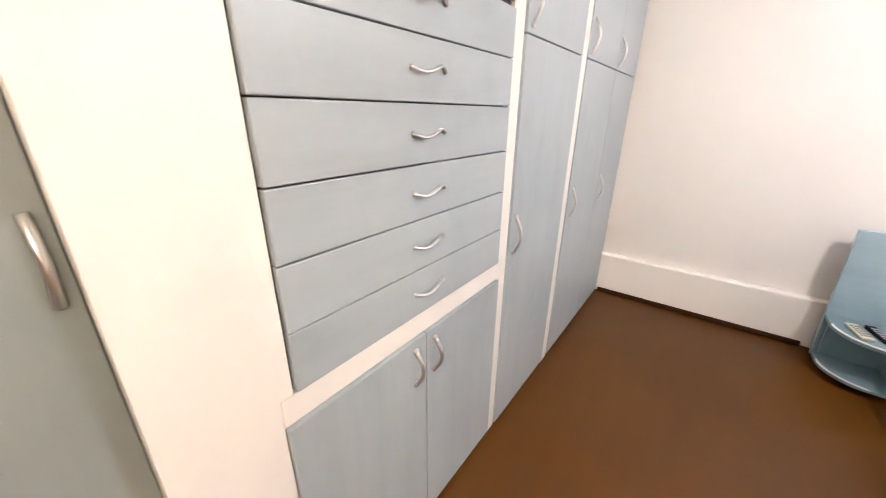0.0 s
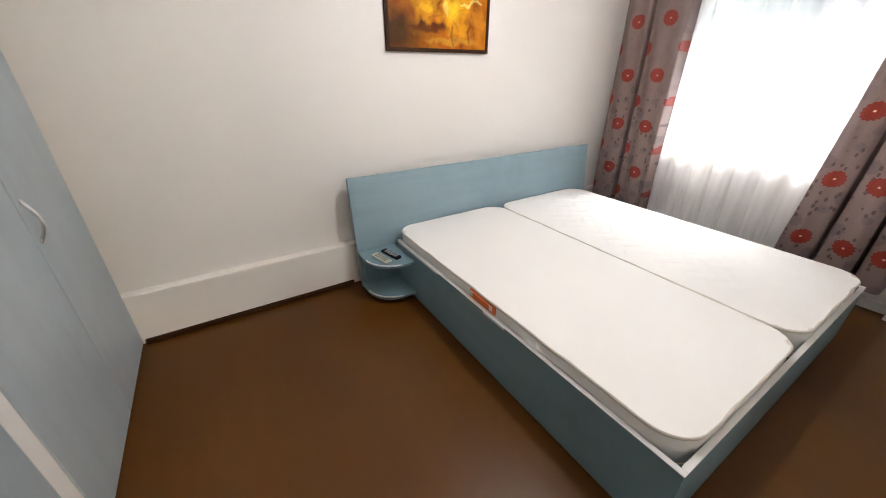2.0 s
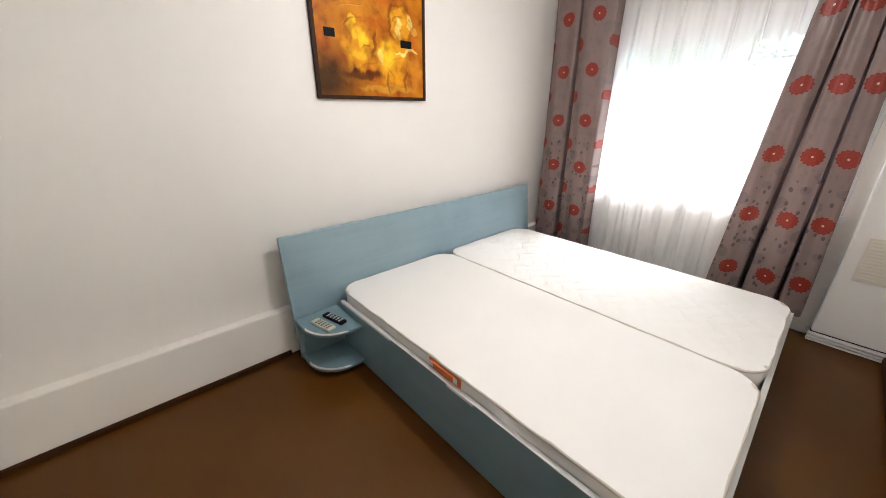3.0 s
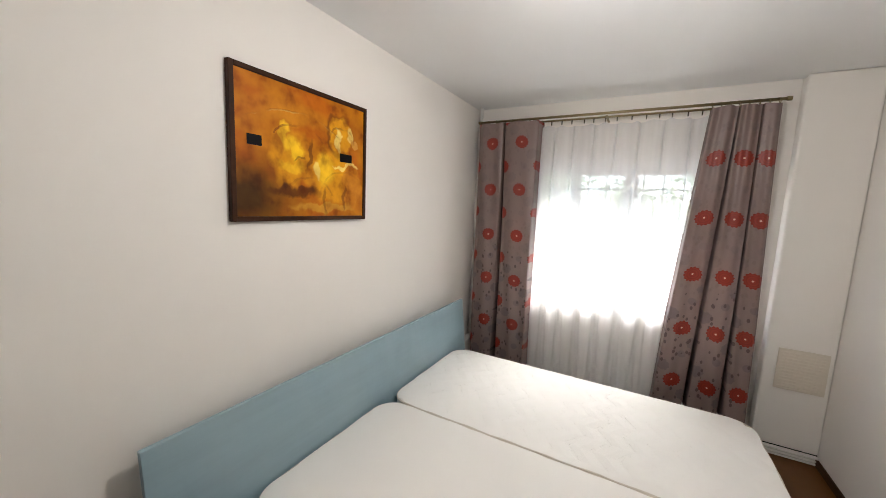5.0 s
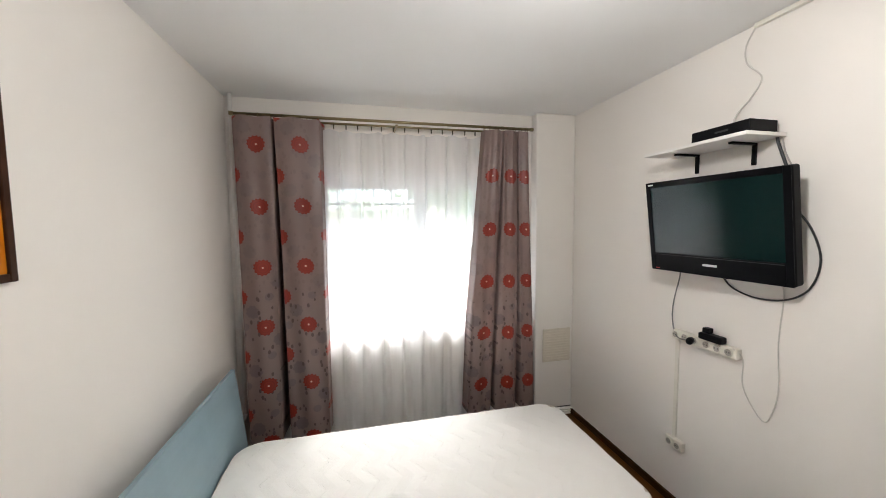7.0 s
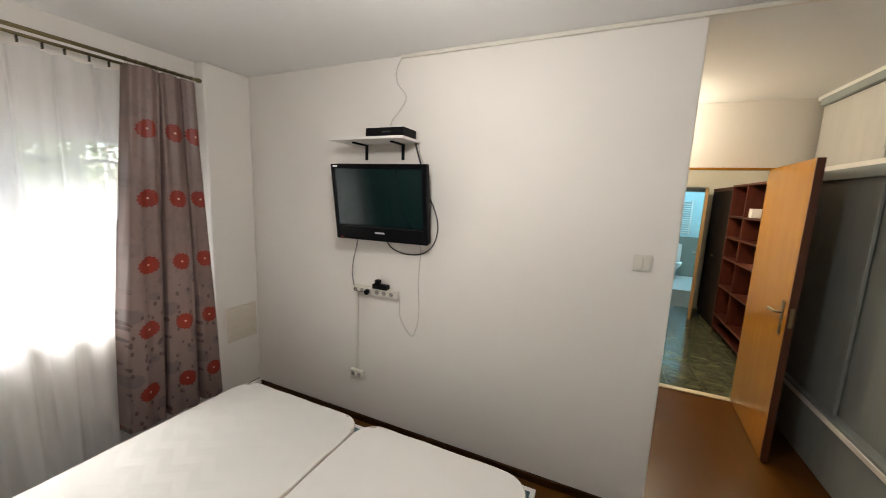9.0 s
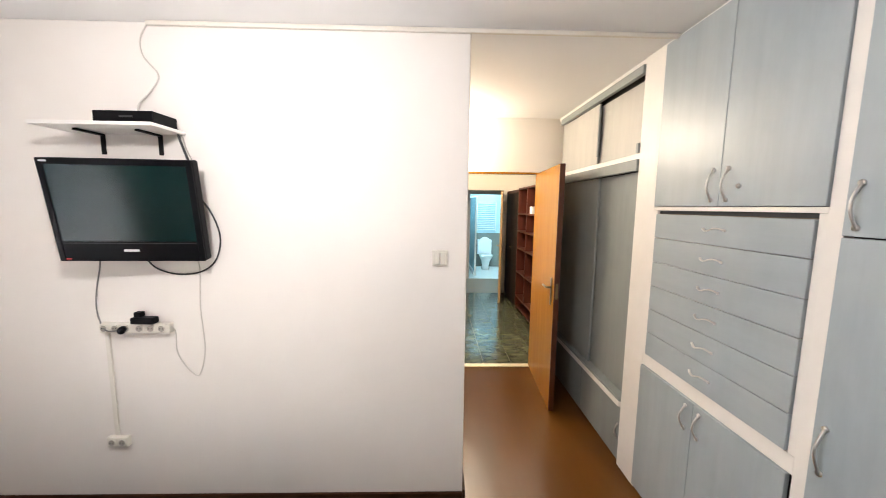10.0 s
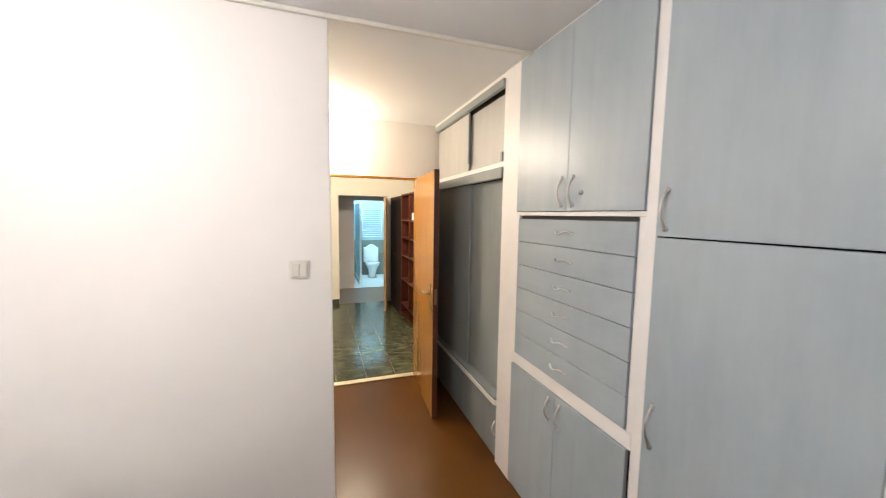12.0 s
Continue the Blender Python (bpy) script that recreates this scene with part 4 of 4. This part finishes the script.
part("plate", box(2.66, 2.81, TVW + 0.0005, TVW + 0.010, 1.57, 1.75, 0.002), BLACK, mount)
part("arm", box(2.70, 2.77, TVW + 0.010, 1.705, 1.63, 1.69, 0.002), BLACK, mount)

shelf = thing("wall_shelf", (2.82, TVW, 2.06), "small white wall shelf on two black brackets", "shelf")
part("board", box(2.515, 3.060, TVW + 0.001, TVW + 0.225, 2.047, 2.063, 0.002), FRAME_WHITE, shelf)
for x in (2.640, 2.925):
    bm = box(x - 0.010, x + 0.010, TVW + 0.0005, TVW + 0.010, 1.945, 2.046, 0.002)
    box(x - 0.010, x + 0.010, TVW + 0.010, TVW + 0.150, 2.036, 2.046, 0.002, bm)
    part("bracket", bm, BLACK, shelf)
stb = thing("receiver_box", (2.71, 1.72, 2.081), "flat black receiver box on the wall shelf", "receiver")
part("case", box(2.530, 2.800, 1.650, 1.805, 2.066, 2.118, 0.004), BLACK, stb)
part("display", box(2.62, 2.68, 1.8052, 1.807, 2.088, 2.096), GAP, stb)
for x, y in ((2.55, 1.67), (2.78, 1.67), (2.55, 1.78), (2.78, 1.78)):
    part("foot", box(x - 0.008, x + 0.008, y - 0.008, y + 0.008, 2.0632, 2.066), BLACK, stb)

CY = TVW + 0.006


def cable(label, pts, r, material):
    at = Vector(pts[-1])
    bm = tube(smooth_line(pts, 8), r, 8)
    bmesh.ops.translate(bm, verts=bm.verts, vec=-at)
    ob = link_mesh("cable", bm, material, True)
    ob.location = at
    return tagged(ob, label, "cable")


cable("pale aerial cable on the wall above the shelf", [(2.66, CY, 2.575), (2.70, CY, 2.50), (2.690, CY, 2.42), (2.625, CY, 2.335), (2.665, CY, 2.26), (2.715, CY + 0.02, 2.19), (2.715, 1.66, 2.12)], 0.0035, WHITECABLE)
cable("dark cable from the receiver down behind the television", [(2.60, 1.64, 2.09), (2.545, CY + 0.02, 2.07), (2.535, CY + 0.012, 2.02), (2.49, 1.64, 1.90)], 0.006, CABLE)
cable("grey cable beside the wall shelf", [(2.575, 1.66, 2.10), (2.532, CY + 0.01, 2.06), (2.515, CY, 1.98), (2.48, 1.62, 1.90)], 0.003, GREYCABLE)
cable("thick black cable looping under the television", [(2.45, 1.68, 1.76), (2.400, CY + 0.02, 1.66), (2.372, CY, 1.53), (2.400, CY, 1.41), (2.48, CY, 1.345), (2.60, CY, 1.330), (2.71, CY, 1.36), (2.755, CY + 0.02, 1.43), (2.76, 1.65, 1.47)], 0.0042, CABLE)
cable("grey mains cable from the television to the socket strip", [(2.97, 1.66, 1.46), (2.985, CY + 0.02, 1.38), (3.035, CY, 1.24), (3.035, CY + 0.01, 1.13), (2.98, CY + 0.035, 1.035), (2.89, CY + 0.045, 1.035)], 0.0035, MAINS)
cable("thin pale cable hanging in a loop beneath the television", [(2.50, 1.64, 1.46), (2.490, CY, 1.36), (2.500, CY, 1.15), (2.490, CY, 0.93), (2.515, CY, 0.80), (2.545, CY, 0.765), (2.60, CY, 0.82), (2.64, CY, 0.90), (2.643, CY, 1.02), (2.665, CY + 0.035, 1.068)], 0.0028, WHITECABLE)


def socket_face(parent, x, z, y):
    part("socket", tube([(x, y - 0.001, z), (x, y + 0.004, z)], 0.020, 20), PLASTIC, parent, smooth=False)
    part("well", tube([(x, y + 0.0035, z), (x, y + 0.0048, z)], 0.0165, 20), plain("shadowed_plastic", (0.36, 0.33, 0.29), 0.5), parent)
    for dx in (-0.007, 0.007):
        part("pin_hole", tube([(x + dx, y + 0.0048, z), (x + dx, y + 0.0056, z)], 0.003, 8), GAP, parent)


strip = thing("socket_strip", (2.84, TVW, 1.04), "off-white socket strip screwed to the wall", "socket strip")
part("body", box(2.650, 3.018, TVW + 0.0005, TVW + 0.036, 1.013, 1.068, 0.006), PLASTIC, strip)
for x in (2.990, 2.932, 2.874, 2.806, 2.748, 2.690):
    socket_face(strip, x, 1.041, TVW + 0.036)
plug = thing("mains_plug", (2.885, TVW + 0.04, 1.04), "black mains plug in the socket strip", "plug")
part("body", tube([(2.885, TVW + 0.042, 1.041), (2.880, TVW + 0.060, 1.041), (2.865, TVW + 0.078, 1.041)], 0.017, 12), BLACK, plug, smooth=True)
ada = thing("power_adapter", (2.77, TVW + 0.04, 1.07), "black power adapter on the socket strip", "adapter")
part("case", box(2.715, 2.835, TVW + 0.012, TVW + 0.060, 1.069, 1.105, 0.008), BLACK, ada)
part("plug_block", box(2.785, 2.820, TVW + 0.015, TVW + 0.050, 1.105, 1.132, 0.004), BLACK, ada)
duct = thing("cable_duct", (3.02, TVW, 0.4), "narrow white cable duct on the wall", "cable duct")
part("body", box(2.990, 3.012, TVW + 0.0005, TVW + 0.012, 0.4155, 1.012, 0.002), PLASTIC, duct)
out = thing("wall_socket", (3.0, TVW, 0.37), "off-white double wall socket", "socket")
part("body", box(2.930, 3.045, TVW + 0.0005, TVW + 0.030, 0.358, 0.415, 0.006), PLASTIC, out)
for x in (2.960, 3.015):
    socket_face(out, x, 0.386, TVW + 0.030)
sw = thing("light_switch", (1.215, TVW, 1.43), "off-white double light switch on the wall", "switch")
part("plate", box(1.173, 1.257, TVW + 0.0005, TVW + 0.010, 1.385, 1.471, 0.003), PLASTIC, sw)
for a, b in ((1.183, 1.2142), (1.2158, 1.247)):
    part("rocker", box(a, b, TVW + 0.010, TVW + 0.016, 1.395, 1.461, 0.003), PLASTIC, sw)

# ---- lamps ----
wl = thing("wall_lamp", (1.20, ENDW, 2.30), "bare warm bulb on a white wall holder by the doorway", "lamp")
part("base", tube([(1.20, ENDW + 0.0005, 2.34), (1.20, ENDW + 0.02, 2.34)], 0.05, 20), FRAME_WHITE, wl)
part("socket", tube([(1.20, ENDW + 0.02, 2.34), (1.20, 0.035, 2.34)], 0.020, 14), FRAME_WHITE, wl)
LX, LY = 2.00, 2.82
cl = thing("ceiling_lamp", (LX, LY, CEILZ), "white pendant lamp holder on a short cord", "lamp")
part("base", tube([(LX, LY, CEILZ - 0.0005), (LX, LY, CEILZ - 0.02)], 0.05, 24), FRAME_WHITE, cl)
part("cord", tube([(LX, LY, CEILZ - 0.02), (LX, LY, 2.415)], 0.004, 8), WHITECABLE, cl)
part("socket", tube([(LX, LY, 2.415), (LX, LY, 2.360)], 0.020, 14), FRAME_WHITE, cl)

# ---- hall ----
book = thing("bookcase", (-0.4, -1.75, 0), "red mahogany bookcase with open shelves, almost empty", "bookcase")
BKX = -0.13
for y in (-2.33, -1.20):
    part("side", box(-0.48, BKX, y, y + 0.03, -0.004, 2.02, 0.003), BOOK, book)
part("back", box(-0.49, -0.475, -2.33, -1.17, 0.02, 2.0), BOOK, book)
for z in (0.06, 0.23, 0.64, 1.03, 1.31, 1.59, 1.99):
    part("shelf", box(-0.474, BKX + 0.004, -2.2995, -1.2005, z, z + 0.025, 0.003), BOOK, book)
part("divider", box(-0.474, BKX + 0.002, -1.78, -1.75, 0.256, 1.989, 0.002), BOOK, book)
dark = thing("cabinet", (-0.3, -2.8, 0), "nearly black wooden cabinet beside the red bookcase", "cabinet")
part("body", box(-0.48, -0.150, -3.25, -2.332, -0.004, 1.955, 0.003), BLACKWOOD, dark)
part("cornice", box(-0.49, -0.132, -3.26, -2.3315, 1.9555, 2.0, 0.004), BOOK, dark, "red-brown cornice board")
for a, b, h in ((-3.245, -2.793, -2.82), (-2.789, -2.337, -2.76)):
    d = part("door", box(-0.149, -0.132, a, b, 0.08, 1.95, 0.003), BLACKWOOD, dark)
    part("knob", tube([(-0.132, h, 1.0), (-0.112, h, 1.0)], 0.010, 10), BRASS, d, smooth=True)
pack = thing("paper_box", (-0.2, -1.63, 1.615), "small white paper box on a bookcase shelf", "box")
part("carton", box(-0.24, -0.15, -1.68, -1.58, 1.6155, 1.72, 0.003), FRAME_WHITE, pack)

bd = structure("door_2", box(0, 0.72, -0.020, 0.020, -0.004, 1.985, 0.002), DARK_DOOR, "walnut door standing open at the end of the hall", "door")
bd.matrix_world = pose(-0.072, -3.395, 0, 0, 0, 78.5)
ORG[bd] = Vector((0, 0, 0))
part("lipping", box(0.7205, 0.726, -0.0205, 0.0205, -0.004, 1.985, 0.002), wood("pale_door_edge", (0.28, 0.15, 0.05), (0.38, 0.22, 0.08), (3, 3, 0.3)), bd)
part("lever", tube(smooth_line([(0.66, -0.02, 1.02), (0.66, -0.06, 1.02), (0.56, -0.065, 1.02)], 5), 0.009, 8), BRASS, bd, smooth=True)

# ---- bathroom ----
wc = thing("toilet", (-0.18, -6.15, 0), "white ceramic toilet with its lid raised", "toilet")


def lathe_oval(rings, cx, cy, n=24):
    bm = bmesh.new()
    rs = [[bm.verts.new((cx + rx * math.cos(a), cy + oy + ry * math.sin(a), z)) for a in (2 * math.pi * k / n for k in range(n))] for rx, ry, oy, z in rings]
    for a, b in zip(rs, rs[1:]):
        for k in range(n):
            bm.faces.new((a[k], a[(k + 1) % n], b[(k + 1) % n], b[k]))
    bm.faces.new(rs[0][::-1])
    bm.faces.new(rs[-1])
    return bm


part("bowl", lathe_oval([(0.11, 0.16, -0.05, 0.002), (0.095, 0.13, -0.05, 0.12), (0.12, 0.16, -0.02, 0.24), (0.17, 0.22, 0.02, 0.34), (0.185, 0.24, 0.03, 0.39), (0.15, 0.20, 0.03, 0.392), (0.10, 0.14, 0.03, 0.30)], -0.18, -6.10), CERAMIC, wc, smooth=True)
part("seat", lathe_oval([(0.185, 0.235, 0.03, 0.393), (0.19, 0.24, 0.03, 0.405), (0.185, 0.235, 0.03, 0.415), (0.12, 0.16, 0.03, 0.416)], -0.18, -6.10), CERAMIC, wc, smooth=True)
lid = bmesh.new()
ring = [(0.19 * math.cos(radians(a)), 0.64 + 0.24 * math.sin(radians(a))) for a in range(0, 360, 12)]
fa = [lid.verts.new((-0.18 + x, -6.33, z)) for x, z in ring]
fb = [lid.verts.new((-0.18 + x, -6.355, z)) for x, z in ring]
lid.faces.new(fa)
lid.faces.new(fb[::-1])
for k in range(len(fa)):
    lid.faces.new((fa[k], fa[(k + 1) % len(fa)], fb[(k + 1) % len(fb)], fb[k]))
part("lid", lid, CERAMIC, wc, smooth=False)
part("cistern", box(-0.38, 0.02, -6.56, -6.37, 0.38, 0.80, 0.025), CERAMIC, wc)

towel = thing("towel_radiator", (-0.23, -6.57, 1.0), "white ladder towel radiator on the bathroom wall", "radiator")
for x in (-0.50, 0.03):
    part("upright", tube([(x, -6.55, 1.03), (x, -6.55, 1.86)], 0.018, 8), CERAMIC, towel, smooth=True)
for k in range(15):
    z = 1.07 + k * 0.053
    part("rung", tube([(-0.50, -6.55, z), (0.03, -6.55, z)], 0.013, 8), CERAMIC, towel, smooth=True)
for x in (-0.50, 0.03):
    part("bracket", box(x - 0.01, x + 0.01, -6.598, -6.55, 1.20, 1.22), CERAMIC, towel)
dado = thing("tile_dado", (-0.2, -6.6, 0), "grey-green tiled dado along the bathroom wall", "wall tiles")
part("tiles", box(-1.39, 2.59, -6.599, -6.585, 0.0, 0.97), plain("grey_green_tile", (0.20, 0.22, 0.20), 0.25), dado)
sh = thing("shower_screen", (0.22, -5.8, 0), "pale blue shower screen in a white frame", "shower screen")
part("panel", box(0.215, 0.225, -6.55, -5.2, 0.10, 1.95), plain("pale_blue_acrylic", (0.40, 0.66, 0.74), 0.25), sh)
part("post", box(0.20, 0.24, -5.22, -5.18, 0.0, 1.97, 0.003), CERAMIC, sh)
part("base", box(0.18, 0.26, -6.58, -5.22, 0.0, 0.10, 0.004), CERAMIC, sh)

# ---- outdoors ----
structure("ground", box(4.41, 400, -300, 300, -1.0, -0.8), PAVING, "pale paved yard outside the window", "ground")
fence = thing("garden_wall", (10.5, 3, -0.8), "pale rendered garden wall across the yard", "garden wall")
part("wall", box(10.4, 10.6, -14, 20, -0.8, 0.75), RENDERED, fence)
part("coping", box(10.34, 10.66, -14, 20, 0.75, 0.82, 0.01), PAVING, fence)


def tree(x, y, height, spread, seed, leaves=15000):
    rnd = random.Random(seed)
    t = thing("tree", (x, y, -0.8), "leafy green tree beyond the garden wall", "tree", "trees in the yard")
    trunk = tube([(x, y, -0.8), (x + 0.05, y, 0.5), (x, y + 0.08, height * 0.45)], 0.13, 8)
    part("trunk", trunk, BARK, t, smooth=True)
    tips = []
    for k in range(9):
        a = 2 * math.pi * k / 9 + rnd.uniform(-0.3, 0.3)
        z = rnd.uniform(-0.5, height * 0.75)
        tip = Vector((x + math.cos(a) * spread * rnd.uniform(0.5, 0.9), y + math.sin(a) * spread * rnd.uniform(0.5, 0.9), z + rnd.uniform(0.3, 1.2)))
        part("limb", tube([(x, y, min(z, height * 0.42)), (Vector((x, y, z)) + tip) / 2, tip], 0.045, 6), BARK, t)
        tips.append(tip)
    vs, fs = [], []
    for k in range(leaves):
        c = rnd.choice(tips) + Vector((rnd.gauss(0, 0.5), rnd.gauss(0, 0.5), rnd.gauss(0, 0.45)))
        u = Vector((rnd.gauss(0, 1), rnd.gauss(0, 1), rnd.gauss(0, 1))).normalized()
        w2 = u.orthogonal().normalized()
        s = rnd.uniform(0.05, 0.10)
        n = len(vs)
        vs += [tuple(c - u * s), tuple(c + w2 * s * 0.5), tuple(c + u * s), tuple(c - w2 * s * 0.5)]
        fs.append((n, n + 1, n + 2, n + 3))
    me = bpy.data.meshes.new("crown")
    me.from_pydata([tuple(Vector(v) - ORG[t]) for v in vs], [], fs)
    me.materials.append(LEAF)
    ob = new("crown", me)
    ob.parent = t
    tagged(ob, kind="stuff")


for k, (x, y, h, s) in enumerate(((12.5, 0.5, 6.0, 2.2), (12.0, 4.5, 6.5, 2.4), (13.0, 8.5, 6.0, 2.3), (12.8, -4.0, 6.0, 2.3), (13.5, 12.5, 6.5, 2.5))):
    tree(x, y, h, s, 20 + k)

# ---- hall tiles ----
bm = box(0.002, 0.303, 0.0015, 0.6445, -0.008, 0.0, 0.0015)
me = bpy.data.meshes.new("tile")
bm.to_mesh(me)
bm.free()
me.materials.append(MARBLE)
fl = bpy.data.objects["floor_hall"]
for i in range(-5, 9):
    for j in range(5):
        ob = new("tile", me)
        ob.parent = fl
        ob.location = (0.08 + i * 0.305, -0.19 - 0.646 * (j + 1), 0)
